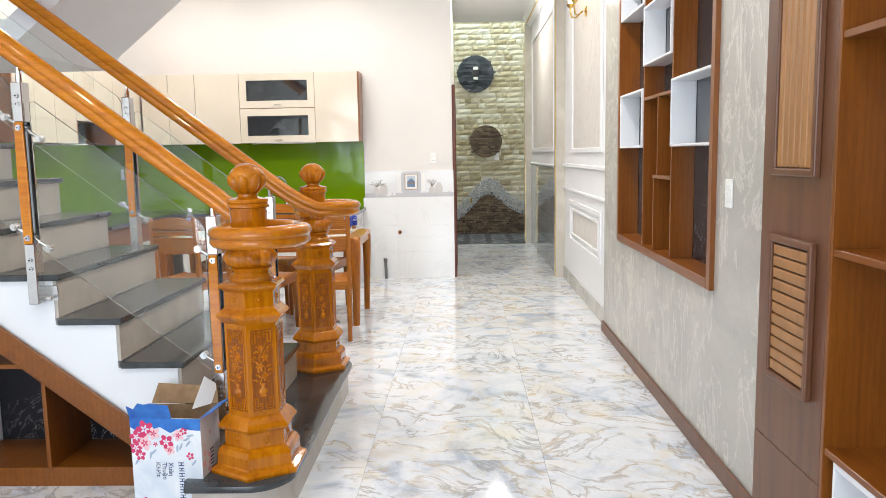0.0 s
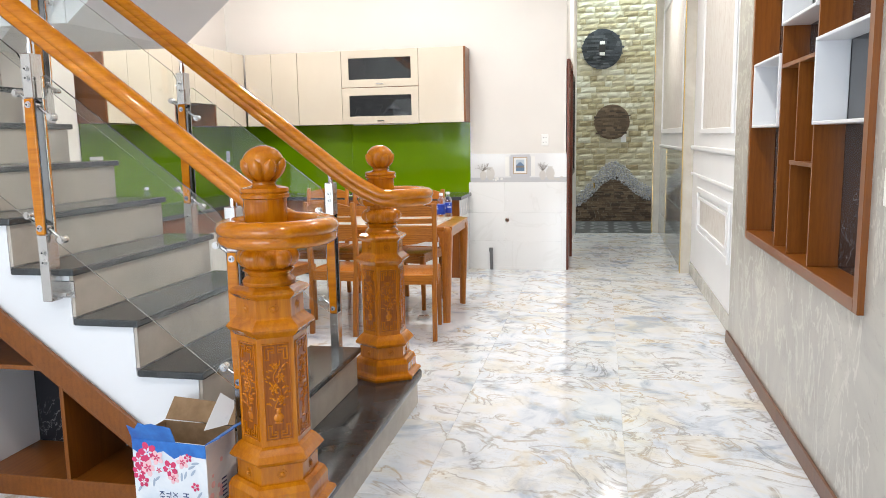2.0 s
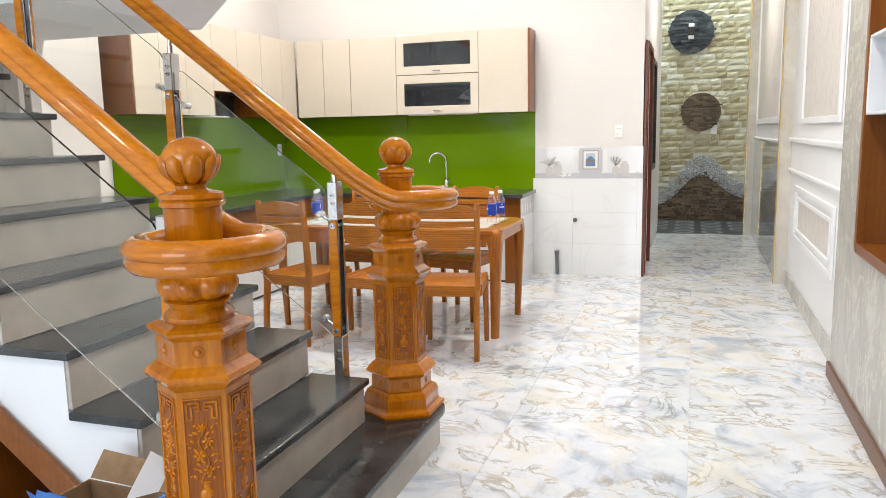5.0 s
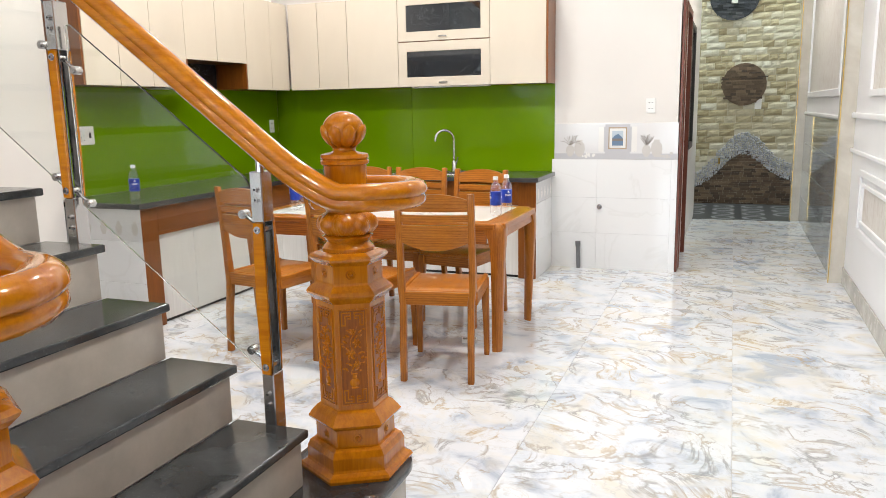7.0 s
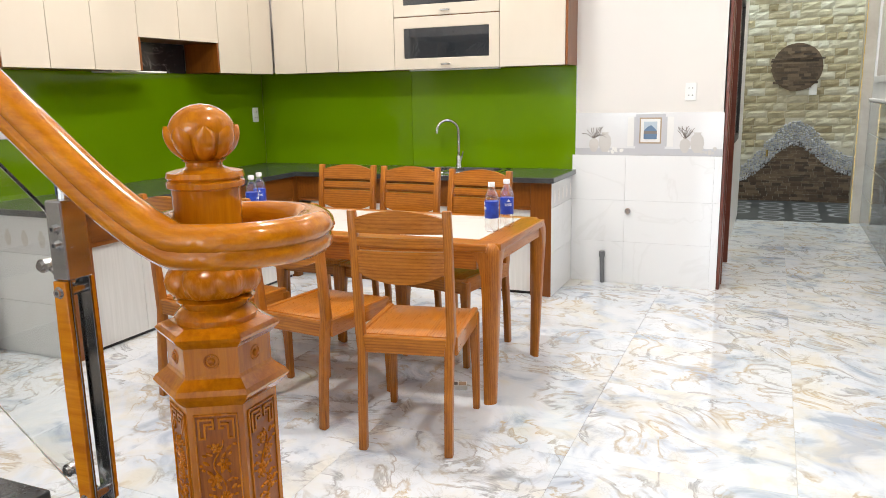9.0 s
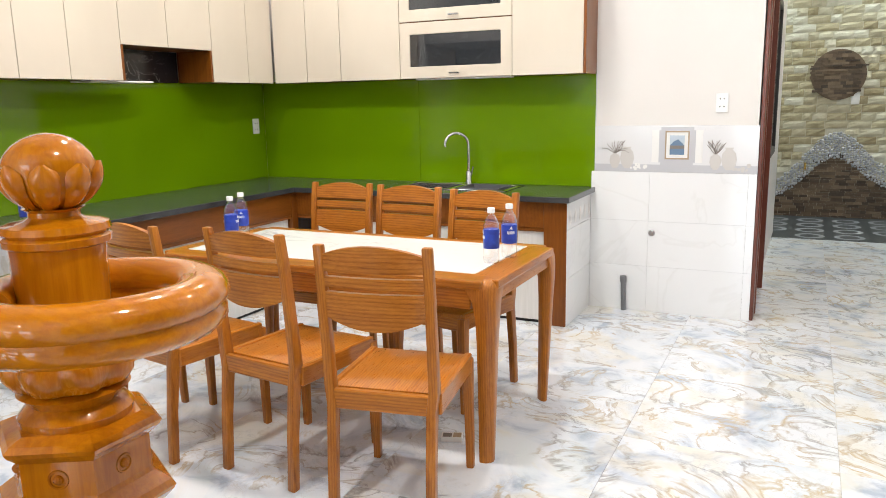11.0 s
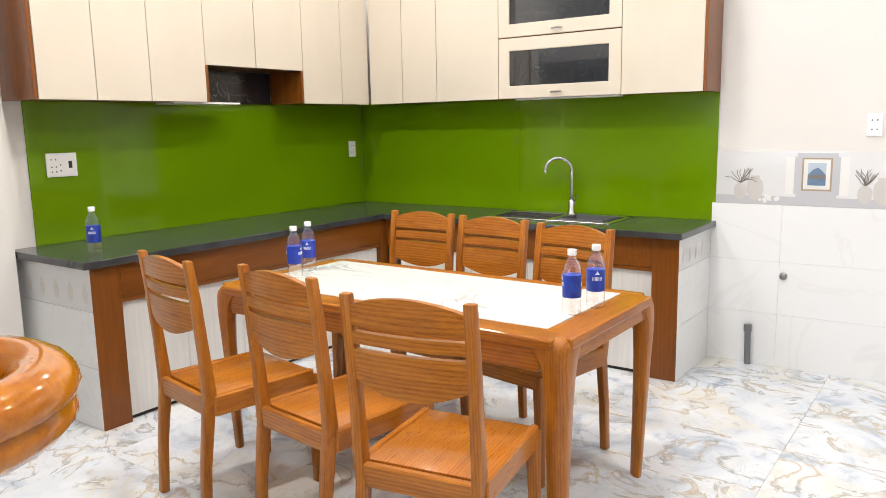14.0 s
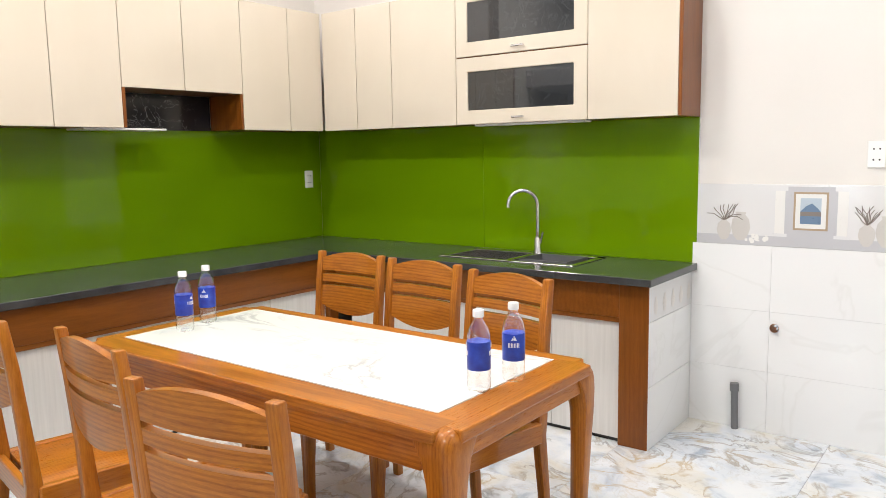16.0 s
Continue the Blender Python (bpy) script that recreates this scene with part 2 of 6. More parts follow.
GLASS = mat("clear_glass", (0.96, 0.99, 0.97), 0.0, 0.0, IOR=1.45, Transmission_Weight=1.0)
DARKGLASS = mat("dark_cabinet_glass", (0.02, 0.025, 0.03), 0.04, 0.0, Coat_Weight=1.0)
n = Net(DARKGLASS)
v = n.coords()
n.colour(n.mix(n.ramp(n.noise(v, 6, 5, 0.6, 2.5), (0.495, (0, 0, 0)), (0.5, (0.6, 0.6, 0.6)), (0.505, (0, 0, 0))), (0.014, 0.017, 0.021), (0.14, 0.15, 0.16)))
PET = mat("clear_bottle_plastic", (0.98, 0.985, 0.99), 0.02, 0.0, IOR=1.45, Transmission_Weight=1.0, Coat_Weight=0.6, Coat_Roughness=0.02)
WATER = mat("drinking_water", (0.95, 0.97, 0.98), 0.0, 0.0, IOR=1.33, Transmission_Weight=1.0)
LABEL = mat("blue_bottle_label", (0.015, 0.04, 0.36), 0.3)
n = Net(LABEL)
n.colour(n.ramp(n.noise(n.coords((1, 1, 1), 3.0), 30, 3), (0.35, (0.012, 0.03, 0.28)), (0.7, (0.02, 0.07, 0.48))))
CAP = mat("white_bottle_cap", (0.85, 0.86, 0.87), 0.35)

TABLESTONE = mat("white_veined_ceramic_top", (0.86, 0.86, 0.84), 0.12)
n = Net(TABLESTONE)
v = n.coords((0.8, 1.6, 1), 0, (0, 0, 0.5))
k1 = n.ramp(n.noise(v, 2.0, 6, 0.55, 1.4), (0.47, (0, 0, 0)), (0.5, (1, 1, 1)), (0.52, (0, 0, 0)))
k2 = n.ramp(n.noise(v, 1.6, 3), (0.42, (0, 0, 0)), (0.56, (1, 1, 1)))
n.colour(n.mix(n.mix(1.0, k1, k2, "MULTIPLY"), (0.80, 0.81, 0.80), (0.52, 0.53, 0.54)))


def stone(name, stops, scale, rough=0.8, bump=0.5, dist=0.01, single=False):
    m = mat(name, stops[1][1], rough)
    n = Net(m)
    v = n.coords((1, 1, 1), 11.0)
    oi = n.node("ObjectInfo")
    ge = n.node("NewGeometry")
    per = oi.outputs["Random"] if single else ge.outputs["Random Per Island"]
    f = n.noise(v, scale, 6, 0.65)
    tone = n.mix(0.40, per, f)
    n.colour(n.ramp(tone, *stops))
    n.bump(n.noise(v, scale * 2.5, 5, 0.6), bump, dist)
    return m


CREAMSTONE = stone("cream_split_sandstone", [(0.18, (0.36, 0.30, 0.18)), (0.38, (0.50, 0.44, 0.29)), (0.60, (0.60, 0.56, 0.43)), (0.82, (0.70, 0.68, 0.58))], 14, single=True)
DARKSTONE = stone("dark_brown_ledge_stone", [(0.25, (0.075, 0.055, 0.042)), (0.5, (0.15, 0.105, 0.07)), (0.75, (0.23, 0.165, 0.11))], 14)
BLACKSTONE = stone("blue_black_ledge_stone", [(0.25, (0.03, 0.035, 0.042)), (0.6, (0.075, 0.085, 0.10)), (0.85, (0.14, 0.15, 0.17))], 14)
PEBBLE = stone("pale_grey_pebbles", [(0.25, (0.36, 0.38, 0.42)), (0.6, (0.55, 0.56, 0.60)), (0.85, (0.70, 0.70, 0.72))], 14)
PAVER = mat("dark_patterned_floor_tile", (0.05, 0.055, 0.06), 0.4)
PAVERING = mat("pale_ring_inlay", (0.30, 0.31, 0.34), 0.4)
GREYTILE = mat("glossy_grey_wall_tile", (0.30, 0.33, 0.34), 0.05)
n = Net(GREYTILE)
n.colour(n.ramp(n.noise(n.coords((1, 1, 1), 5.0), 2.2, 5, 0.6, 1.0), (0.3, (0.24, 0.27, 0.28)), (0.7, (0.38, 0.41, 0.42))))
JAMB = mat("beige_jamb_marble", (0.62, 0.58, 0.50), 0.15)
n = Net(JAMB)
n.colour(n.ramp(n.noise(n.coords((1, 1, 1), 3.0), 2.5, 6, 0.6, 1.4), (0.3, (0.52, 0.48, 0.41)), (0.7, (0.68, 0.65, 0.58))))
PAPER = mat("pale_textured_wallpaper", (0.66, 0.63, 0.60), 0.6)
n = Net(PAPER)
v = n.coords((26, 26, 5), 0, (0.25, 0, 0))
f = n.noise(v, 1.6, 5, 0.7, 1.5)
n.colour(n.ramp(f, (0.42, (0.68, 0.66, 0.63)), (0.56, (0.62, 0.58, 0.54)), (0.66, (0.50, 0.45, 0.41))))
n.bump(f, 0.2, 0.002)
CARD = mat("brown_corrugated_card", (0.25, 0.155, 0.08), 0.8)
n = Net(CARD)
n.colour(n.ramp(n.noise(n.coords(), 30, 4), (0.3, (0.21, 0.125, 0.06)), (0.7, (0.29, 0.18, 0.095))))
BOXWHITE = mat("white_printed_card", (0.74, 0.77, 0.82), 0.45)
n = Net(BOXWHITE)
n.colour(n.ramp(n.noise(n.coords(), 7, 4, 0.5, 1.0), (0.35, (0.62, 0.68, 0.76)), (0.6, (0.78, 0.80, 0.83))))
BOXBLUE = mat("blue_printed_card", (0.02, 0.13, 0.50), 0.4)
n = Net(BOXBLUE)
n.colour(n.ramp(n.noise(n.coords(), 16, 3), (0.3, (0.012, 0.09, 0.40)), (0.7, (0.03, 0.20, 0.60))))
INKNAVY = mat("navy_print", (0.03, 0.05, 0.16), 0.5)
PINK = mat("crimson_flower_print", (0.62, 0.035, 0.13), 0.5)
PALEPINK = mat("pale_pink_flower_print", (0.82, 0.52, 0.56), 0.5)


def lamp(name, c, k):
    m = mat(name, c, 0.4)
    b = m.node_tree.nodes["Principled BSDF"]
    b.inputs["Emission Color"].default_value = (*c, 1)
    b.inputs["Emission Strength"].default_value = k
    return m


GLOW = lamp("lit_lamp_diffuser", (1.0, 0.93, 0.82), 9.0)
GLOWWARM = lamp("lit_warm_bulb", (1.0, 0.72, 0.38), 16.0)


# ---------- mesh helpers ----------
BASE = {}


def thing(name, at, label, category, group="", kind=""):
    ob = new(name)
    ob.empty_display_size = 0.05
    ob.location = at
    BASE[ob.name] = Vector(at)
    return tagged(ob, label, category, group, kind)


def link(name, bm, m, smooth=None):
    me = bpy.data.meshes.new(name)
    bm.normal_update()
    bm.to_mesh(me)
    bm.free()
    me.materials.append(m)
    ob = new(name, me)
    if smooth:
        for p in me.polygons:
            p.use_smooth = True
        me.set_sharp_from_angle(angle=radians(smooth))
    return ob


def part(name, bm, m, parent, label="", smooth=None):
    """One mesh, given in world metres, under a thing or a part."""
    b = BASE[parent.name]
    bmesh.ops.translate(bm, vec=-b, verts=bm.verts)
    ob = link(name, bm, m, smooth)
    ob.parent = parent
    BASE[ob.name] = b
    return tagged(ob, label)


def struct(name, bm, m, label, category, smooth=None):
    ob = link(name, bm, m, smooth)
    BASE[ob.name] = Vector((0, 0, 0))
    return tagged(ob, label, category, "", "structure")


def box(x0, x1, y0, y1, z0, z1, bevel=0.0, bm=None, seg=1):
    bm = bm or bmesh.new()
    r = bmesh.ops.create_cube(bm, size=1)
    vs = r["verts"]
    bmesh.ops.scale(bm, vec=(abs(x1 - x0), abs(y1 - y0), abs(z1 - z0)), verts=vs)
    bmesh.ops.translate(bm, vec=((x0 + x1) / 2, (y0 + y1) / 2, (z0 + z1) / 2), verts=vs)
    if bevel:
        es = list({e for w in vs for e in w.link_edges})
        bmesh.ops.bevel(bm, geom=es, offset=bevel, segments=seg, affect="EDGES", profile=0.5)
    return bm


def prism(pts, axis, a, b, bevel=0.0, bm=None):
    """A polygon pushed along an axis. pts are (u, w): x,z for axis y; y,z for axis x; x,y for axis z."""
    bm = bm or bmesh.new()
    def at(u, w, d):
        return {"y": (u, d, w), "x": (d, u, w), "z": (u, w, d)}[axis]
    lo = [bm.verts.new(at(u, w, a)) for u, w in pts]
    hi = [bm.verts.new(at(u, w, b)) for u, w in pts]
    f = [bm.faces.new(lo), bm.faces.new(hi[::-1])]
    k = len(pts)
    for i in range(k):
        f.append(bm.faces.new((lo[i], hi[i], hi[(i + 1) % k], lo[(i + 1) % k])))
    bmesh.ops.recalc_face_normals(bm, faces=f)
    if bevel:
        es = list({e for q in f for e in q.edges})
        bmesh.ops.bevel(bm, geom=es, offset=bevel, segments=2, affect="EDGES", profile=0.5)
    return bm


def rod(p, q, r, bm=None, seg=14, r2=None):
    bm = bm or bmesh.new()
    p, q = Vector(p), Vector(q)
    d = q - p
    m = Matrix.Translation((p + q) / 2) @ d.to_track_quat("Z", "Y").to_matrix().to_4x4()
    bmesh.ops.create_cone(bm, cap_ends=True, segments=seg, radius1=r, radius2=r if r2 is None else r2, depth=d.length, matrix=m)
    return bm


def lathe(profile, seg=32, bm=None, turn=0.0, wob=None):
    """Turns (radius, height) round z. wob(angle, i) scales the radius."""
    bm = bm or bmesh.new()
    rings = []
    for i, (r, z) in enumerate(profile):
        ring = []
        for s in range(seg):
            a = turn + s * math.tau / seg
            k = r * (wob(a, i) if wob else 1)
            ring.append(bm.verts.new((k * math.cos(a), k * math.sin(a), z)))
        rings.append(ring)
    for a, b in zip(rings, rings[1:]):
        for s in range(seg):
            bm.faces.new((a[s], a[(s + 1) % seg], b[(s + 1) % seg], b[s]))
    bm.faces.new(rings[0][::-1])
    bm.faces.new(rings[-1])
    bmesh.ops.recalc_face_normals(bm, faces=bm.faces)
    return bm


def sweep(path, section, bm=None, closed=False):
    """Draws a section (side, up) along a path, kept upright."""
    bm = bm or bmesh.new()
    rings = []
    k = len(path)
    for i, p in enumerate(path):
        a, b = path[max(i - 1, 0)], path[min(i + 1, k - 1)]
        d = (Vector(b) - Vector(a)).normalized()
        side = d.cross(Vector((0, 0, 1))).normalized()
        up = side.cross(d).normalized()
        rings.append([bm.verts.new(Vector(p) + side * s + up * u) for s, u in section])
    for a, b in zip(rings, rings[1:]):
        for i in range(len(section)):
            j = (i + 1) % len(section)
            bm.faces.new((a[i], a[j], b[j], b[i]))
    bm.faces.new(rings[0][::-1])
    bm.faces.new(rings[-1])
    bmesh.ops.recalc_face_normals(bm, faces=bm.faces)
    return bm


def at(bm, m):
    bmesh.ops.transform(bm, matrix=m, verts=bm.verts)
    return bm


def pierced(axis, o, h, a, b):
    """A slab o = (u0, u1, w0, w1) from a to b on the axis, with the opening h cut through."""
    bm = bmesh.new()
    fs, loops = [], []
    for d in (a, b):
        pair = []
        for u0, u1, w0, w1 in (o, h):
            pair.append([bm.verts.new({"y": (u, d, w), "x": (d, u, w)}[axis]) for u, w in ((u0, w0), (u1, w0), (u1, w1), (u0, w1))])
        loops.append(pair)
    (o0, i0), (o1, i1) = loops
    for k in range(4):
        q = (k + 1) % 4
        for f in ((o0[k], o0[q], i0[q], i0[k]), (o1[k], i1[k], i1[q], o1[q]), (o0[k], o1[k], o1[q], o0[q]), (i0[k], i0[q], i1[q], i1[k])):
            fs.append(bm.faces.new(f))
    bmesh.ops.recalc_face_normals(bm, faces=fs)
    return bm


def hollow(axis, u0, u1, w0, w1, tu, tw, a, b, bm=None):
    """A four-sided frame in one piece, its sides tu wide and its rails tw high, between a and b on the axis."""
    bm = bm or bmesh.new()
    def put(u, w, d):
        return bm.verts.new({"y": (u, d, w), "x": (d, u, w)}[axis])
    fs = []
    loops = []
    for d in (a, b):
        o = [put(u, w, d) for u, w in ((u0, w0), (u1, w0), (u1, w1), (u0, w1))]
        i = [put(u, w, d) for u, w in ((u0 + tu, w0 + tw), (u1 - tu, w0 + tw), (u1 - tu, w1 - tw), (u0 + tu, w1 - tw))]
        loops.append((o, i))
    (o0, i0), (o1, i1) = loops
    for k in range(4):
        q = (k + 1) % 4
        fs += [bm.faces.new((o0[k], o0[q], i0[q], i0[k])), bm.faces.new((o1[k], i1[k], i1[q], o1[q])), bm.faces.new((o0[k], o1[k], o1[q], o0[q])), bm.faces.new((i0[k], i0[q], i1[q], i1[k]))]
    bmesh.ops.recalc_face_normals(bm, faces=fs)
    bmesh.ops.bevel(bm, geom=list({e for f in fs for e in f.edges if e.is_valid and e.calc_face_angle(0) > 0.5}), offset=min(abs(b - a), tu, tw) * 0.22, segments=2, affect="EDGES", profile=0.5)
    return bm


# ---------- the large structure ----------
XL, XR, XW, YB = -3.48, 1.48, 1.53, 9.43
TOP = 3.45
struct("ground", box(-4.2, 2.6, -3.2, 14.6, -0.15, -0.006), GROUT, "pale grout bed under the floor tiles", "floor")
struct("wall_west", box(XL - 0.2, XL, -2.7, 14.4, -0.1, 5.6), WHITE, "plain white painted wall beside stairs and kitchen", "wall")
wall_back = struct("wall_kitchen", box(XL, 0.27, YB, YB + 0.18, -0.1, TOP), WHITE, "white painted kitchen wall with tiled lower part", "wall")
struct("ceiling", box(XL, 2.6, -2.7, 2.9, TOP, TOP + 0.15, 0, box(XL, -2.2, 2.9, 3.84, TOP, TOP + 0.15, 0, box(-0.2, 2.6, 2.9, 6.3, TOP, TOP + 0.15, 0, box(XL, 2.6, 6.3, 12.95, TOP, TOP + 0.15, 0, box(-2.2, -0.2, 2.9, 3.84, TOP, TOP + 0.15))))), CEIL, "plain white painted ceiling", "ceiling")
struct("ceiling_upper", box(XL, -0.2, 3.84, 6.3, 5.4, 5.55), CEIL, "white ceiling above the open stairwell", "ceiling")
struct("stairwell_wall", box(XL, -0.2, 6.3, 6.42, TOP + 0.15, 5.4, 0, box(XL, -0.2, 3.72, 3.84, TOP + 0.15, 5.4, 0, box(-0.2, -0.08, 3.72, 6.42, TOP + 0.15, 5.4))), WHITE, "white stairwell walls of the floor above", "wall")
struct("wall_pier", box(XL + 0.001, -3.365, 5.95, 6.684, -0.1, TOP), WHITE, "white painted wall pier beside the kitchen", "wall")
# front wall with a wide opening behind the walker
struct("wall_front", box(XL, -3.1, -2.75, -2.55, -0.1, TOP, 0, box(1.1, 2.6, -2.75, -2.55, -0.1, TOP, 0, box(-3.1, 1.1, -2.75, -2.55, 2.85, TOP))), WHITE, "white front wall with a wide opening", "wall")
# east side: shelf bay, grey wall with the niche cut through, white panelled wall
struct("wall_east_outer", box(1.9, 2.1, -2.7, 14.4, -0.1, TOP), WHITE, "white wall closing the east side", "wall")
NY0, NY1, NZ0, NZ1 = 4.125, 6.075, 0.825, 2.75
bm = pierced("x", (3.56, 6.68, 0, TOP), (NY0, NY1, NZ0, NZ1), XR, 1.9)
struct("wall_grey_marble", bm, GREYMARBLE, "grey beige marble wall with white veins", "wall")
struct("wall_panelled", box(XW, 1.9, 6.68, 9.36, 0, TOP), MOULD, "white panelled wall with mouldings", "wall")
struct("baseboard", box(XR - 0.015, XR - 0.001, 3.56, 6.695, 0, 0.085, 0.004, box(XR - 0.001, XW - 0.001, 6.682, 6.695, 0, 0.085, 0.003)), WALNUT, "dark walnut skirting board", "skirting")
struct("baseboard_marble", box(XW - 0.012, XW - 0.001, 6.70, 9.36, 0, 0.13, 0.003), GREYMARBLE, "grey marble skirting", "skirting")
struct("baseboard_west", box(XL + 0.001, XL + 0.012, 5.2, 5.949, 0, 0.11, 0.003, box(-3.364, -3.353, 5.94, 6.684, 0, 0.11, 0.003)), GREYMARBLE, "grey marble skirting on the white wall", "skirting")
# passage
struct("pillar_jamb", box(1.43, 1.9, 9.362, 9.50, 0, TOP), JAMB, "beige marble door jamb", "jamb")
struct("trim_gold_jamb", box(1.423, 1.4299, 9.354, 9.362, 0, TOP), GOLD, "thin gold corner strip", "trim")
struct("wall_passage_east", box(1.47, 1.9, 9.50, 12.72, 0, TOP), MOULD, "white panelled passage wall", "wall")
struct("pillar_far_jamb", box(1.37, 1.9, 12.72, 13.0, 0, TOP), JAMB, "beige marble far jamb", "jamb")
struct("trim_gold_far", box(1.363, 1.3699, 12.712, 12.720, 0, TOP), GOLD, "thin gold corner strip on far jamb", "trim")
bm = box(0.09, 0.27, YB + 0.18, 9.66, 0, TOP)
box(0.09, 0.27, 10.36, 10.62, 0, TOP, 0, bm)
box(0.09, 0.27, 9.66, 10.36, 2.15, TOP, 0, bm)
box(0.09, 0.27, 10.62, 11.3, 0, 0.95, 0, bm)
box(0.09, 0.27, 10.62, 11.3, 2.12, TOP, 0, bm)
box(0.09, 0.27, 11.3, 12.95, 0, TOP, 0, bm)
struct("wall_passage_west", bm, WHITE, "white passage wall with a door and a window", "wall")
struct("wall_side_room", box(-1.2, -1.1, YB + 0.18, 12.95, 0, TOP, 0, box(-1.1, 0.09, 12.85, 12.95, 0, TOP)), WHITE, "white walls of the side room", "wall")
struct("wall_lightwell", box(-1.0, 2.4, 14.22, 14.4, -0.1, 5.6), CREAMSTONE, "mortar bed of the stone wall", "wall")
struct("wall_lightwell_east", box(1.72, 1.9, 13.0, 14.22, -0.1, 5.6), WHITE, "white lightwell side wall", "wall")
struct("wall_lightwell_west", box(-0.5, -0.3, 12.95, 14.22, -0.1, 5.6), WHITE, "white lightwell side wall", "wall")

# ---------- the walk of stairs ----------
ZS = [0.170, 0.360] + [0.552 + 0.192 * i for i in range(9)]
NOS = [-0.30, -0.574] + [-0.834 - 0.2575 * i for i in range(9)]
SY0, SY1 = 3.913, 4.96
stairs = thing("staircase", (-1.9, 4.44, 0), "open-sided staircase with dark granite treads and beige risers", "staircase", "", "structure")
TH = 0.028
# solid flight: stepped top, sloped underside
pts = [(NOS[1] - 0.02, 0.0)]
for i in range(1, len(ZS)):
    pts += [(NOS[i] - 0.02, ZS[i - 1] - 0.0 if i > 1 else 0.0), (NOS[i] - 0.02, ZS[i] - TH)]
    nx = NOS[i + 1] - 0.02 if i + 1 < len(ZS) else XL
    pts += [(nx, ZS[i] - TH)]
pts += [(XL, 1.90), (-2.95, 1.71), (-0.80, 0.08), (-0.80, 0.0)]
clean = []
for p in pts:
    if not clean or (abs(p[0] - clean[-1][0]) + abs(p[1] - clean[-1][1])) > 1e-5:
        clean.append(p)
part("flight", prism(clean, "y", SY0, SY1), STRINGER, stairs, "white painted sloping flight")
for i in range(1, len(ZS)):
    z0 = ZS[i - 1]
    part("riser", box(NOS[i] - 0.02, NOS[i] - 0.006, SY0 + 0.004, SY1 + 0.002, z0 + 0.0005, ZS[i] - TH, 0.001), RISER, stairs)
    back = NOS[i + 1] - 0.005 if i + 1 < len(ZS) else XL + 0.002
    part("tread", box(back, NOS[i] + 0.012, SY0 - 0.018, SY1 + 0.025, ZS[i] - TH, ZS[i], 0.006, None, 2), GRANITE, stairs)


def capsule(x0, x1, y0, y1, r):
    """The lowest step's plan: square at the back, round at both front ends."""
    pts = [(x0, y0 + 0.06), (x0, y1 - 0.06)]
    cx, cy = x1 - r, y1 - r
    pts += [(x0 + 0.02, y1)]
    for k in range(9):
        a = math.pi / 2 * (1 - k / 8)
        pts.append((cx + r * math.cos(a), cy + r * math.sin(a)))
    cy = y0 + r
    for k in range(9):
        a = -math.pi / 2 * k / 8
        pts.append((cx + r * math.cos(a), cy + r * math.sin(a)))
    pts += [(x0 + 0.02, y0)]
    return pts


part("bottom_step", prism(capsule(-0.70, -0.325, 3.53, 5.33, 0.15), "z", 0, ZS[0] - TH), RISER, stairs, "pale bottom step with rounded ends", 40)
part("bottom_tread", prism(capsule(-0.72, -0.30, 3.505, 5.355, 0.17), "z", ZS[0] - TH, ZS[0], 0.005), GRANITE, stairs, "", 40)
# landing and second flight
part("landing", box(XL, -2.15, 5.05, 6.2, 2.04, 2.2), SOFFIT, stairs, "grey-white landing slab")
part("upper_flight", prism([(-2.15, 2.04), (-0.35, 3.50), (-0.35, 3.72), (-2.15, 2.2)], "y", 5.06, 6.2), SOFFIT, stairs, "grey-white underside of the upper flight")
part("landing_wall", prism([(XL, 1.5), (-2.95, 1.66), (-2.55, 2.04), (XL, 2.04)], "y", 5.03, 5.12), STRINGER, stairs)


# ---------- railing ----------
SLOPE = 0.765
section = []
for k in range(9):
    a = math.pi * k / 8
    section.append((0.040 * math.cos(a), 0.012 + 0.032 * math.sin(a)))
section = section + [(-0.036, 0.002), (-0.030, -0.004), (-0.034, -0.012), (-0.034, -0.026), (-0.022, -0.040), (0.022, -0.040), (0.034, -0.026), (0.034, -0.012), (0.030, -0.004), (0.036, 0.002)]


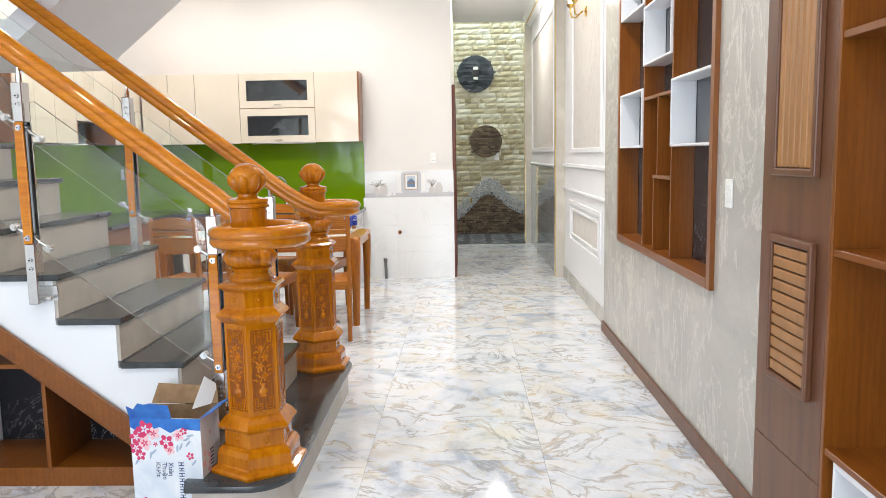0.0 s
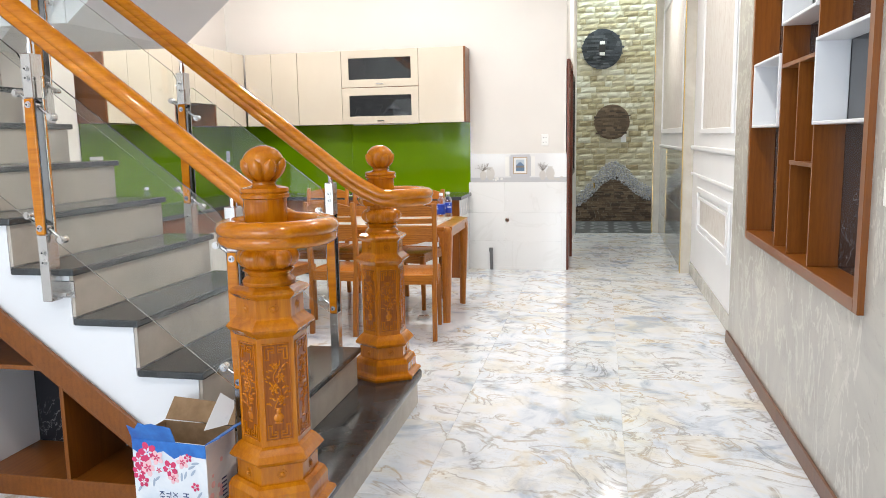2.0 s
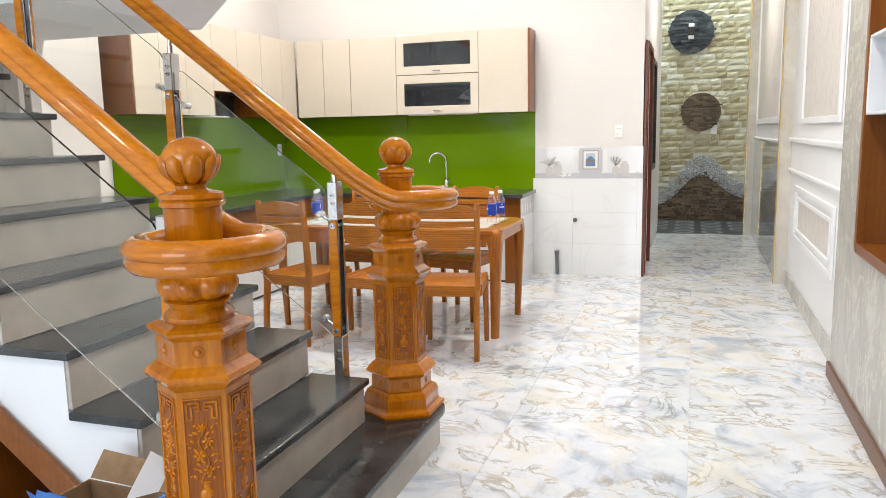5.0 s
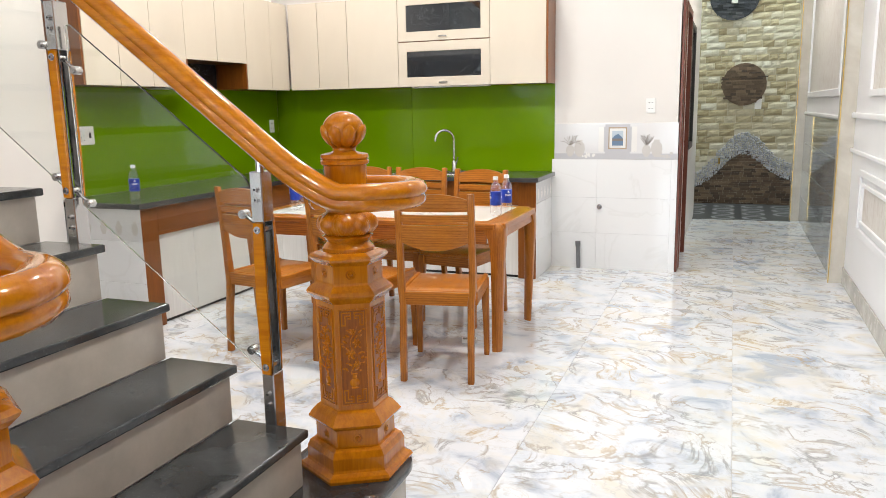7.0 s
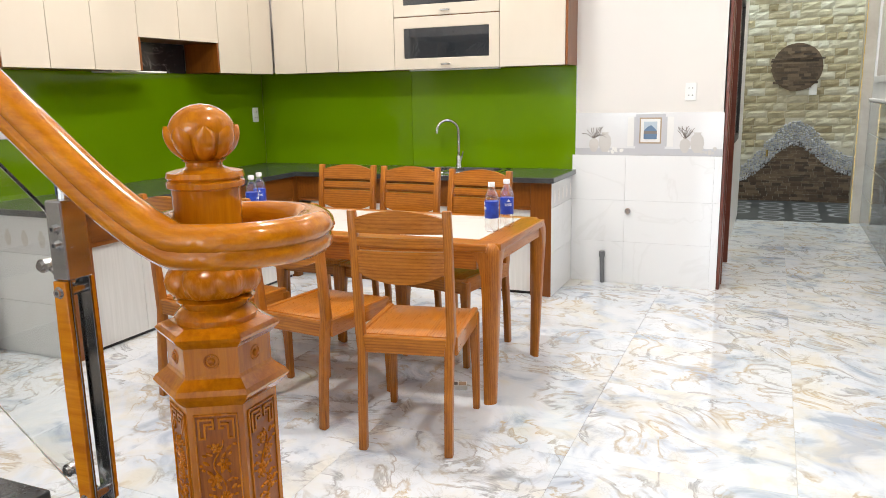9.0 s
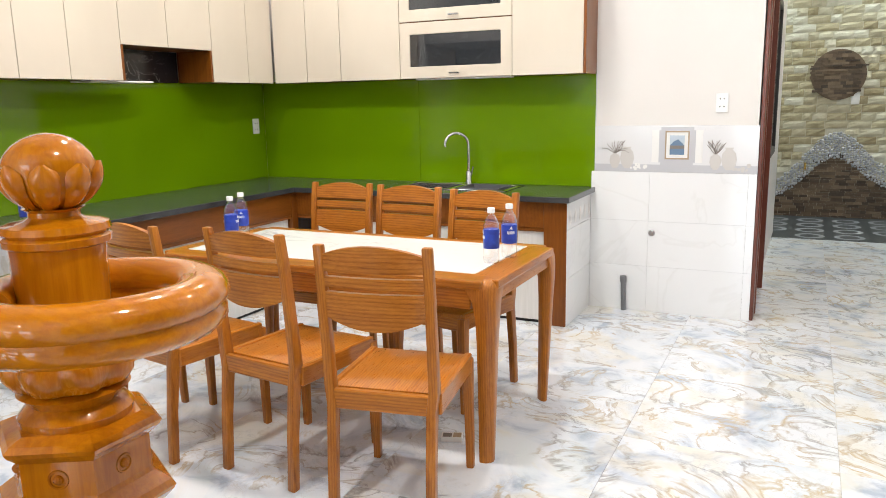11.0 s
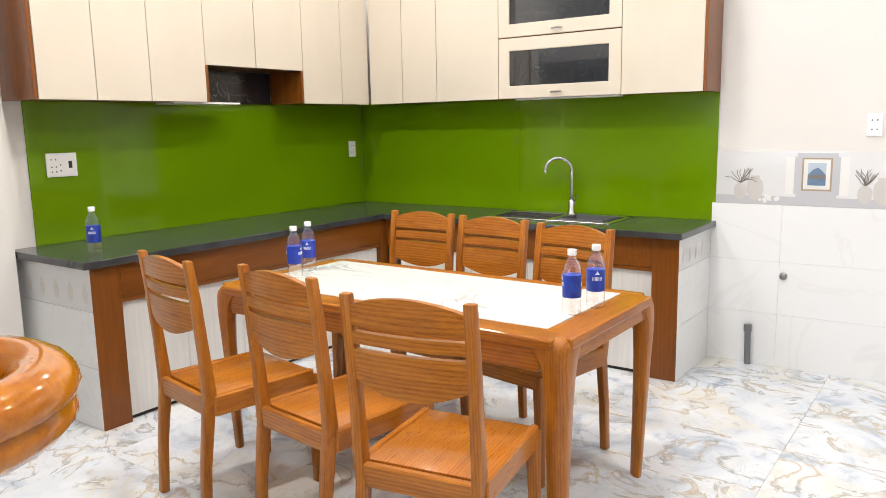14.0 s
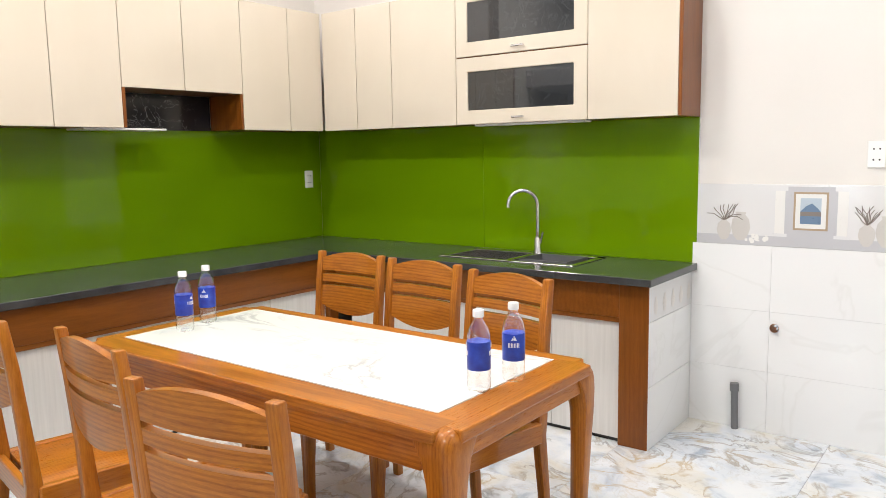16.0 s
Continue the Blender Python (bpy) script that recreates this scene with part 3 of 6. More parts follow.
def railing(yr, lift, sgn, xs, name_label):
    """sgn: side of the newel on which the rail comes in (+1: towards larger y)."""
    rl = thing("stair_railing", (-0.7, yr, 0.2), name_label, "railing", "stair railings")
    R = 0.170
    cx, cy = -0.42, yr - sgn * R
    top = 1.455 + lift
    path = []
    zr = 1.116
    # straight run down, easing into the level ring
    x = -3.15
    while x < -0.64:
        path.append((x, yr, top + SLOPE * (-1.0 - x)))
        x += 0.1 if x < -1.0 else 0.03
    for k in range(14):
        u = k / 13
        path.append((-0.64 + u * (cx + 0.64), yr, zr + (top - 0.36 * SLOPE - zr) * (1 - u) ** 1.35))
    for k in range(1, 31):
        a = k / 30 * math.radians(318)
        r = R - 0.02 * k / 30
        path.append((cx + r * math.sin(a), cy + sgn * r * math.cos(a), zr - 0.004 * k / 30))
    part("handrail", sweep(path, section), RAILW, rl, "glossy orange wooden handrail with a scroll end", 50)
    for x in xs:
        dz = SLOPE * (-1.47 - x) + lift + (0.03 if x > -1 else 0)
        s = -sgn
        # two steel flats with a gap between, sleeves at both ends, a wooden strip on each face
        post = part("post", box(x - 0.020, x + 0.020, yr - 0.026, yr - 0.020, 0.79 + dz, 1.68 + dz, 0.001, box(x - 0.020, x + 0.020, yr + 0.020, yr + 0.026, 0.79 + dz, 1.68 + dz, 0.001)), DARKSTEEL, rl, "polished twin-flat steel railing post")
        part("post_head", box(x - 0.022, x + 0.022, yr - 0.030, yr + 0.030, 1.54 + dz, 1.70 + dz, 0.003), STEEL, post)
        part("post_foot", box(x - 0.022, x + 0.022, yr - 0.030, yr + 0.030, 0.785 + dz, 1.04 + dz, 0.003), STEEL, post)
        strip, strip2 = [], []
        for k in range(9):
            u = k / 8
            strip.append((x - 0.016 - 0.005 * math.sin(math.pi * u), 1.041 + dz + 0.498 * u))
            strip2.append((x + 0.017 + 0.003 * math.sin(math.pi * u), 1.041 + dz + 0.498 * u))
        for ya in (yr - 0.036, yr + 0.0262):
            part("wood_strip", prism(strip + strip2[::-1], "y", ya, ya + 0.0098, 0.002), RAILW, post, "orange wooden strip on the post")
        part("stem", rod((x, yr, 1.69 + dz), (x, yr, 1.79 + dz), 0.009, rod((x, yr, 1.70 + dz), (x, yr, 1.735 + dz), 0.013)), CHROME, post)
        ye = SY0 if sgn > 0 else SY1
        if x < -1 or sgn < 0:
            part("bracket", box(x - 0.01, x + 0.06, min(yr, ye) , max(yr, ye), 0.80 + dz, 0.815 + dz, 0.002, box(x - 0.01, x + 0.075, ye - (0.006 if sgn > 0 else -0.006), ye, 0.79 + dz, 0.855 + dz, 0.002)), STEEL, post)
        for zz in (0.935, 0.972, 1.065, 1.517, 1.612, 1.645):
            strong = 0.030 if zz < 1.0 or zz > 1.55 else 0.036
            bolt = part("bolt", rod((x, yr - strong - 0.008, zz + dz), (x, yr + strong + 0.008, zz + dz), 0.0085, rod((x, yr - strong - 0.0015, zz + dz), (x, yr + strong + 0.0015, zz + dz), 0.0125)), STEEL, post, "", 30)
            for e in (-1, 1):
                part("hex_socket", rod((x, yr + e * (strong + 0.007), zz + dz), (x, yr + e * (strong + 0.0086), zz + dz), 0.0042, None, 6), KICK, post)
        for zz in (1.517, 1.065):
            for e in ((-1,) if x > -1 else (-1, 1)):
                tip = (x + e * 0.068, yr, zz + dz - e * 0.045)
                part("glass_clamp", rod((x, yr, zz + dz), tip, 0.007, rod((tip[0], yr - 0.016, tip[2]), (tip[0], yr + 0.016, tip[2]), 0.0145, rod((tip[0], yr - 0.022, tip[2]), (tip[0], yr + 0.022, tip[2]), 0.009))), STEEL, post, "", 30)
    # glass panels
    ends = [(xs[0] - 0.035, xs[1] + 0.035), (xs[1] - 0.035, xs[2] + 0.035), (xs[2] - 0.035, -3.1)]
    for xa, xb in ends:
        def zl(x):
            return 1.04 + lift + SLOPE * (-1.47 - x)
        def zt(x):
            return 1.665 + lift + SLOPE * (-1.47 - x)
        pane = part("glass_panel", prism([(xa, zl(xa)), (xa, zt(xa) - 0.02), (xa - 0.02, zt(xa - 0.02)), (xb + 0.02, zt(xb + 0.02)), (xb, zt(xb) - 0.02), (xb, zl(xb))], "y", yr - 0.005, yr + 0.005, 0.001), GLASS, rl, "clear sloping glass panel")
        pane.visible_shadow = False
    return rl


railing(3.880, 0.071, 1, (-0.655, -1.420, -2.235), "wooden stair handrail on steel posts with glass")
railing(5.005, 0.054, -1, (-0.700, -1.472, -2.27), "wooden stair handrail with scroll end and glass")


# ---------- newel posts ----------
def hexa(profile, bm=None):
    return lathe([(r / math.cos(math.pi / 6), z) for r, z in profile], 6, bm, math.radians(30))


def newel():
    nw = thing("newel_post", (0, 0, 0), "carved six-sided newel post of glossy orange wood with lotus finial", "newel post", "newel posts")
    part("plinth", hexa([(0.168, 0.0), (0.172, 0.012), (0.168, 0.022), (0.150, 0.030), (0.147, 0.038), (0.147, 0.078), (0.138, 0.098), (0.126, 0.106)]), NEWEL, nw, "stepped six-sided base")
    part("lower_block", hexa([(0.118, 0.104), (0.118, 0.165), (0.124, 0.168), (0.136, 0.178), (0.140, 0.186), (0.128, 0.205), (0.113, 0.222), (0.104, 0.228)]), NEWEL, nw)
    shaft = part("shaft", hexa([(0.101, 0.226), (0.101, 0.592)]), NEWEL, nw)
    part("upper_block", hexa([(0.104, 0.590), (0.110, 0.596), (0.124, 0.612), (0.128, 0.620), (0.122, 0.630), (0.100, 0.648), (0.096, 0.655), (0.096, 0.712), (0.100, 0.716), (0.112, 0.728), (0.116, 0.736), (0.108, 0.744), (0.088, 0.752)]), NEWEL, nw)
    part("lotus_neck", lathe([(0.086, 0.750), (0.088, 0.764), (0.078, 0.776), (0.070, 0.782), (0.078, 0.792), (0.086, 0.800), (0.074, 0.806)], 40), NEWEL, nw, "", 40)
    part("lotus_bulb", lathe([(0.066, 0.802), (0.082, 0.812), (0.094, 0.830), (0.096, 0.846), (0.088, 0.862), (0.074, 0.872), (0.066, 0.878), (0.072, 0.890), (0.072, 0.902), (0.062, 0.910)], 64, None, 0, lambda a, i: 1 + (0.19 * abs(math.sin(4 * a + i * 0.15)) - 0.09) * (1 if 1 <= i <= 5 else 0)), CARVE, nw, "carved lotus bulb", 50)
    part("neck", lathe([(0.066, 0.906), (0.068, 0.925), (0.070, 0.95), (0.071, 1.020), (0.072, 1.030), (0.080, 1.034), (0.081, 1.044), (0.076, 1.048), (0.081, 1.054), (0.078, 1.064), (0.064, 1.068), (0.046, 1.071), (0.038, 1.075), (0.038, 1.083), (0.046, 1.088)], 40), NEWEL, nw, "round neck with rings", 40)
    prof = []
    for k in range(13):
        a = -math.pi / 2 + math.pi * k / 12 * 0.98 + 0.03
        prof.append((0.070 * math.cos(a) - (0.006 if a < 0 else 0), 1.140 + 0.061 * math.sin(a)))
    fin = part("finial", lathe(prof, 40), NEWEL, nw, "round lotus-bud finial", 60)
    for k in range(8):
        a = k * math.tau / 8
        bm = bmesh.new()
        rows = []
        for i in range(10):
            u = i / 9
            phi = -1.25 + 1.53 * u
            wdt = 0.372 * (0.80 + 0.20 * u) * (1 if u < 0.70 else math.sqrt(max(0.03, 1 - ((u - 0.70) / 0.30) ** 2)))
            row = []
            for j in range(7):
                s = (j - 3) / 3
                rr = 0.0655 + 0.0125 * (1 - s * s) ** 0.6 * (0.7 + 0.3 * u)
                ang = a + s * wdt
                row.append(bm.verts.new((rr * math.cos(phi) * math.cos(ang), rr * math.cos(phi) * math.sin(ang), 1.140 + 0.061 * math.sin(phi))))
            rows.append(row)
        for r0, r1 in zip(rows, rows[1:]):
            for j in range(6):
                bm.faces.new((r0[j], r0[j + 1], r1[j + 1], r1[j]))
        bmesh.ops.recalc_face_normals(bm, faces=bm.faces)
        bmesh.ops.solidify(bm, geom=bm.faces[:], thickness=0.006)
        part("petal", bm, NEWEL, fin, "", 60)
    # carved panels and bosses on the six faces
    rnd = random.Random(4)
    for f in range(6):
        m = pose(0, 0, 0, 0, 0, 60 * f)
        d = 0.101
        w = 0.046
        z0, z1 = 0.246, 0.572
        # nearly flush ground, its depth shown by the shade in its colour
        ground = part("carved_panel", at(box(d - 0.002, d + 0.0006, -w, w, z0, z1), m), CARVEGROUND, nw, "carved panel with recess shade coloured into its ground")
        bm = bmesh.new()
        for a in ((-w, -w + 0.004, z0, z1), (w - 0.004, w, z0, z1), (-w, w, z0, z0 + 0.004), (-w, w, z1 - 0.004, z1)):
            box(d - 0.002, d + 0.004, a[0], a[1], a[2], a[3], 0.001, bm)
        part("border", at(bm, m), CARVE, ground)

        def lump(y, z, ry, rz, turn=0.0, out=0.0045):
            bmesh.ops.create_uvsphere(bm, u_segments=8, v_segments=5, radius=1, matrix=Matrix.Translation((d + 0.0006, y, z)) @ Matrix.Rotation(turn, 4, "X") @ Matrix.Diagonal((out, ry, rz, 1)))

        # key-fret corners
        for sy in (-1, 1):
            for zc, sz in ((z0 + 0.009, 1), (z1 - 0.009, -1)):
                y = sy * (w - 0.008)
                bm = bmesh.new()
                for ya, yb, za, zb in ((0, 0.034, 0, 0.0045), (0, 0.0045, 0, 0.046), (0.0115, 0.034, 0.0105, 0.015), (0.0295, 0.034, 0, 0.024), (0.0115, 0.016, 0.0105, 0.046), (0, 0.016, 0.0415, 0.046), (0.0215, 0.034, 0.0195, 0.024)):
                    box(d - 0.001, d + 0.004, y - sy * ya, y - sy * yb, zc + sz * za, zc + sz * zb, 0, bm)
                part("fret", at(bm, m), CARVE, ground)
        # a footed vase, a winding stem with leaves, and blossoms
        bm = bmesh.new()
        lump(0, z0 + 0.060, 0.014, 0.004)
        lump(0, z0 + 0.078, 0.017, 0.016)
        lump(0, z0 + 0.098, 0.008, 0.010)
        lump(0, z0 + 0.108, 0.012, 0.003)
        for k in range(17):
            u = k / 16
            zz, yy = z0 + 0.112 + 0.150 * u, 0.011 * math.sin(u * 9.0 + f)
            lump(yy, zz, 0.0022, 0.0065, -0.099 * math.cos(u * 9.0 + f) / 0.15)
            if k % 2:
                for side in (-1, 1):
                    lump(yy + side * (0.013 + 0.004 * rnd.random()), zz + rnd.uniform(-0.003, 0.004), 0.0085, 0.0038, side * rnd.uniform(0.2, 0.9))
                    lump(yy + side * 0.027, zz + rnd.uniform(-0.004, 0.006), 0.0055, 0.0030, side * rnd.uniform(-0.6, 0.9))
        for zz, yy, rr in ((z0 + 0.140, 0.010, 0.013), (z0 + 0.178, -0.011, 0.016), (z0 + 0.214, 0.011, 0.014), (z0 + 0.250, -0.004, 0.012)):
            for q in range(6):
                a = q * math.tau / 6
                lump(yy + rr * 0.62 * math.cos(a), zz + rr * 0.62 * math.sin(a), rr * 0.42, rr * 0.30, a, 0.0055)
            lump(yy, zz, rr * 0.28, rr * 0.28, 0, 0.0075)
        part("relief", at(bm, m), CARVE, ground, "raised flowers in a vase", 60)
        for dd, zz in ((0.118, 0.136), (0.096, 0.684)):
            bm = bmesh.new()
            bmesh.ops.create_uvsphere(bm, u_segments=12, v_segments=8, radius=0.008, matrix=Matrix.Translation((dd, 0, zz)))
            ring = [(dd, 0.014 * math.cos(t * math.tau / 16), zz + 0.014 * math.sin(t * math.tau / 16)) for t in range(17)]
            for p, q in zip(ring, ring[1:]):
                rod(p, q, 0.0025, bm, 6)
            part("boss", at(bm, m), NEWEL, nw)
    return nw


first = newel()
first.scale = (0.985, 0.985, 1.004)
copy_thing(first, pose(-0.492, 5.178, ZS[0]))
# the front post stands a little taller than its twin
first.location, first.scale = (-0.464, 3.733, ZS[0]), (1.0, 1.0, 1.017)


# ---------- kitchen: wall cabinets ----------
UZ0, UZ1, UF = 1.572, 2.325, 9.16
LF = -3.155


def bar_handle(x, y, z, parent):
    part("handle", box(x - 0.038, x + 0.038, y - 0.022, y - 0.014, z - 0.005, z + 0.005, 0.002, box(x - 0.034, x - 0.026, y - 0.016, y, z - 0.004, z + 0.004, 0, box(x + 0.026, x + 0.034, y - 0.016, y, z - 0.004, z + 0.004))), CHROME, parent, "chrome bar handle")


def upper_back(xs, label):
    c = thing("wall_cabinet", ((xs[0] + xs[-1]) / 2, UF + 0.13, UZ0), label, "wall cabinet", "kitchen wall cabinets")
    part("body", box(xs[0] + 0.001, xs[-1] - 0.001, UF + 0.02, YB - 0.003, UZ0, UZ1, 0.001), LAM, c, "brown laminate carcass")
    for a, b in zip(xs, xs[1:]):
        part("door", box(a + 0.0022, b - 0.0022, UF, UF + 0.018, UZ0 - 0.002, UZ1 + 0.002, 0.0012), CREAM, c, "glossy cream door")
    return c


upper_back([-3.14, -2.842, -2.546], "cream gloss corner wall cabinet with two doors")
upper_back([-2.546, -2.056], "cream gloss wall cabinet with one door")
last = upper_back([-1.226, -0.752], "cream gloss end wall cabinet with brown side")
part("side_panel", box(-0.752, -0.735, UF, YB - 0.003, UZ0 - 0.002, UZ1 + 0.002, 0.001), LAM, last, "red-brown side panel")
g = thing("wall_cabinet", (-1.641, UF + 0.13, UZ0), "cream wall cabinet with two dark glass flap doors", "wall cabinet", "kitchen wall cabinets")
part("body", box(-2.055, -1.227, UF + 0.02, YB - 0.003, UZ0, UZ1, 0.001), LAM, g, "brown laminate carcass")
for z0, z1 in ((UZ0 - 0.002, 1.944), (1.950, UZ1 + 0.002)):
    x0, x1 = -2.0545, -1.2275
    bm = hollow("y", x0, x1, z0, z1, 0.078, 0.080, UF - 0.001, UF + 0.018)
    d = part("door", bm, CREAM, g, "cream framed flap door")
    part("pane", box(x0 + 0.080, x1 - 0.070, UF + 0.006, UF + 0.012, z0 + 0.078, z1 - 0.078), DARKGLASS, d, "dark glass pane")
    bar_handle((x0 + x1) / 2 + 0.005, UF - 0.001, z0 + 0.032, d)
part("light_strip", box(-1.95, -1.25, UF + 0.03, UF + 0.10, UZ0 - 0.012, UZ0 - 0.001, 0.002), SWITCHW, g, "pale strip under the cabinet")


def upper_left(ys, label, z0=UZ0):
    c = thing("wall_cabinet", (LF - 0.15, (ys[0] + ys[-1]) / 2, z0), label, "wall cabinet", "kitchen wall cabinets")
    part("body", box(XL + 0.003, LF - 0.02, ys[0] + 0.001, ys[-1] - 0.001, z0, UZ1, 0.001), LAM, c, "brown laminate carcass")
    for a, b in zip(ys, ys[1:]):
        part("door", box(LF - 0.018, LF, a + 0.0022, b - 0.0022, z0 - 0.002, UZ1 + 0.002, 0.0012), CREAM, c, "glossy cream door")
    return c


c = upper_left([6.772, 7.07, 7.381], "cream gloss wall cabinet with two doors, brown end")
part("side_panel", box(XL + 0.003, LF, 6.752, 6.770, UZ0 - 0.002, UZ1 + 0.002, 0.001), LAM, c, "red-brown side panel")
upper_left([7.381, 7.742], "cream gloss wall cabinet with one door")
h = upper_left([7.742, 8.117, 8.512], "cream gloss cabinet above the empty hood bay", 1.782)
part("bay_side", box(XL + 0.02, LF - 0.002, 8.494, 8.511, UZ0, 1.779, 0.001), LAM, h, "red-brown side of the hood bay")
part("bay_side", box(XL + 0.02, LF - 0.002, 7.743, 7.760, UZ0, 1.779, 0.001), LAM, h, "red-brown side of the hood bay")
part("bay_back", box(XL + 0.004, XL + 0.018, 7.761, 8.493, UZ0, 1.779), BLACKMARBLE, h, "black marbled back of the hood bay")
part("light_strip", box(XL + 0.10, LF - 0.05, 7.55, 8.02, UZ0 - 0.012, UZ0 - 0.001, 0.002), SWITCHW, h, "pale strip under the bay")
upper_left([8.512, 8.878, 9.16], "cream gloss corner wall cabinet with two doors")

# ---------- kitchen: glass splashback ----------
CT = 0.828
for nm, b in (("splashback", box(XL + 0.001, XL + 0.009, 6.845, YB - 0.009, CT, UZ0 + 0.02, 0.001)), ("splashback", box(XL + 0.009, -2.05, YB - 0.009, YB - 0.001, CT, UZ0 + 0.02, 0.001)), ("splashback", box(-2.048, -0.735, YB - 0.009, YB - 0.001, CT, UZ0 + 0.02, 0.001))):
    o = thing(nm, (-2, 9, 1), "glossy green painted glass splashback behind the worktop", "splashback", "green splashback panels")
    part("panel", b, GREEN, o)
part("edge", box(-0.7348, -0.7318, YB - 0.0095, YB - 0.001, CT, UZ0), PALEDOOR, o, "pale ground glass edge")

# ---------- kitchen: base cabinets ----------
FX, FY = -2.785, 8.855
wt = thing("worktop", (-2.2, 8.6, CT - 0.035), "L-shaped dark granite worktop with a greenish sheen", "worktop")
SX0, SX1, SYA, SYB = -2.05, -1.22, 8.985, 9.36
for b in ((XL + 0.011, -2.748, 6.69, 8.80), (XL + 0.011, SX0, 8.801, YB - 0.011), (SX1, -0.728, 8.801, YB - 0.011), (SX0, SX1, 8.801, SYA), (SX0, SX1, SYB, YB - 0.011)):
    part("slab", box(*b, CT - 0.035, CT, 0.002), GRANITE, wt)

fr = thing("kitchen_counter", (-2.7, 8.8, 0), "red-brown wooden counter face frame with posts", "counter")
part("rail", box(FX - 0.02, FX, 6.885, 8.83, 0.625, CT - 0.036, 0.002), LAMX, fr)
part("rail", box(FX, -0.905, FY, FY + 0.02, 0.625, CT - 0.036, 0.002), LAMX, fr)
part("lower_lip", box(FX - 0.026, FX - 0.006, 6.885, 8.83, 0.60, 0.624, 0.002), LAMX, fr)
part("lower_lip", box(FX, -0.905, FY + 0.006, FY + 0.026, 0.60, 0.624, 0.002), LAMX, fr)
part("corner_post", box(FX - 0.02, FX, 6.735, 6.884, 0, CT - 0.036, 0.002), LAM, fr)
part("corner_post", box(-0.904, -0.757, FY, FY + 0.02, 0, CT - 0.036, 0.002), LAM, fr)
part("inner_post", box(FX - 0.05, FX + 0.005, 8.80, 8.87, 0, CT - 0.036, 0.002), LAM, fr)


def base_left(y0, y1, k):
    c = thing("base_cabinet", (FX - 0.3, (y0 + y1) / 2, 0), "pale laminate base cabinet under the granite worktop", "base cabinet", "kitchen base cabinets")
    part("body", box(XL + 0.012, FX - 0.05, y0 + 0.001, y1 - 0.001, 0.03, CT - 0.036), PALEDOOR, c)
    part("kick_strip", box(FX - 0.08, FX - 0.045, y0 + 0.001, y1 - 0.001, 0, 0.03), KICK, c, "black kick strip")
    for i in range(k):
        a, b = y0 + (y1 - y0) * i / k, y0 + (y1 - y0) * (i + 1) / k
        part("door", box(FX - 0.045, FX - 0.027, a + 0.0015, b - 0.0015, 0.022, 0.60, 0.001), PALEDOOR, c, "pale grey-white door")


def base_back(x0, x1, k):
    c = thing("base_cabinet", ((x0 + x1) / 2, FY + 0.3, 0), "pale laminate base cabinet under the granite worktop", "base cabinet", "kitchen base cabinets")
    part("body", box(x0 + 0.001, x1 - 0.001, FY + 0.05, FY + 0.10, 0.03, 0.60), PALEDOOR, c)
    part("kick_strip", box(x0 + 0.001, x1 - 0.001, FY + 0.045, FY + 0.08, 0, 0.03), KICK, c, "black kick strip")
    for i in range(k):
        a, b = x0 + (x1 - x0) * i / k, x0 + (x1 - x0) * (i + 1) / k
        part("door", box(a + 0.0015, b - 0.0015, FY + 0.027, FY + 0.045, 0.022, 0.60, 0.001), PALEDOOR, c, "pale grey-white door")


base_left(6.885, 7.62, 2)
base_left(7.62, 8.36, 2)
base_left(8.36, 8.79, 1)
base_back(-2.68, -2.10, 1)
base_back(-2.10, -1.28, 2)
base_back(-1.28, -0.905, 1)

# tiled ends of the counter
for nm, lab in (("counter_end", "white tiled counter end with a vase band"),):
    e = thing(nm, (-0.80, 9.15, 0), lab, "counter end", "tiled counter ends")
    part("core", box(-0.90, -0.764, FY + 0.021, YB - 0.001, 0, CT - 0.037), WTILE, e)
    for z0, z1, mm in ((0, 0.305, WTILE), (0.305, 0.615, WTILE), (0.615, CT - 0.037, BANDTILE)):
        part("tile", box(-0.764, -0.756, FY + 0.003, YB - 0.002, z0 + 0.001, z1 - 0.001, 0.001), mm, e)
    for k in range(5):
        y = FY + 0.08 + k * 0.11
        bm = at(lathe([(0.012, 0), (0.022, 0.02), (0.026, 0.045), (0.010, 0.075), (0.014, 0.085)], 10), Matrix.Translation((0, 0, 0)))
        bmesh.ops.scale(bm, vec=(0.05, 1, 1), verts=bm.verts)
        bmesh.ops.translate(bm, vec=(-0.755, y, 0.645), verts=bm.verts)
        part("printed_vase", bm, DECOR2, e)
    e = thing(nm, (-3.1, 6.72, 0), lab, "counter end", "tiled counter ends")
    part("core", box(XL + 0.002, FX - 0.021, 6.742, 6.884, 0, CT - 0.037), WTILE, e)
    for z0, z1, mm in ((0, 0.305, WTILE), (0.305, 0.58, WTILE), (0.58, CT - 0.037, BANDTILE)):
        part("tile", box(XL + 0.003, FX - 0.003, 6.734, 6.742, z0 + 0.001, z1 - 0.001, 0.001), mm, e)
    for k in range(5):
        x = XL + 0.12 + k * 0.13
        bm = lathe([(0.012, 0), (0.022, 0.02), (0.028, 0.05), (0.010, 0.08), (0.014, 0.09)], 10)
        bmesh.ops.scale(bm, vec=(1, 0.05, 1), verts=bm.verts)
        bmesh.ops.translate(bm, vec=(x, 6.733, 0.62), verts=bm.verts)
        part("printed_vase", bm, DECOR2, e)

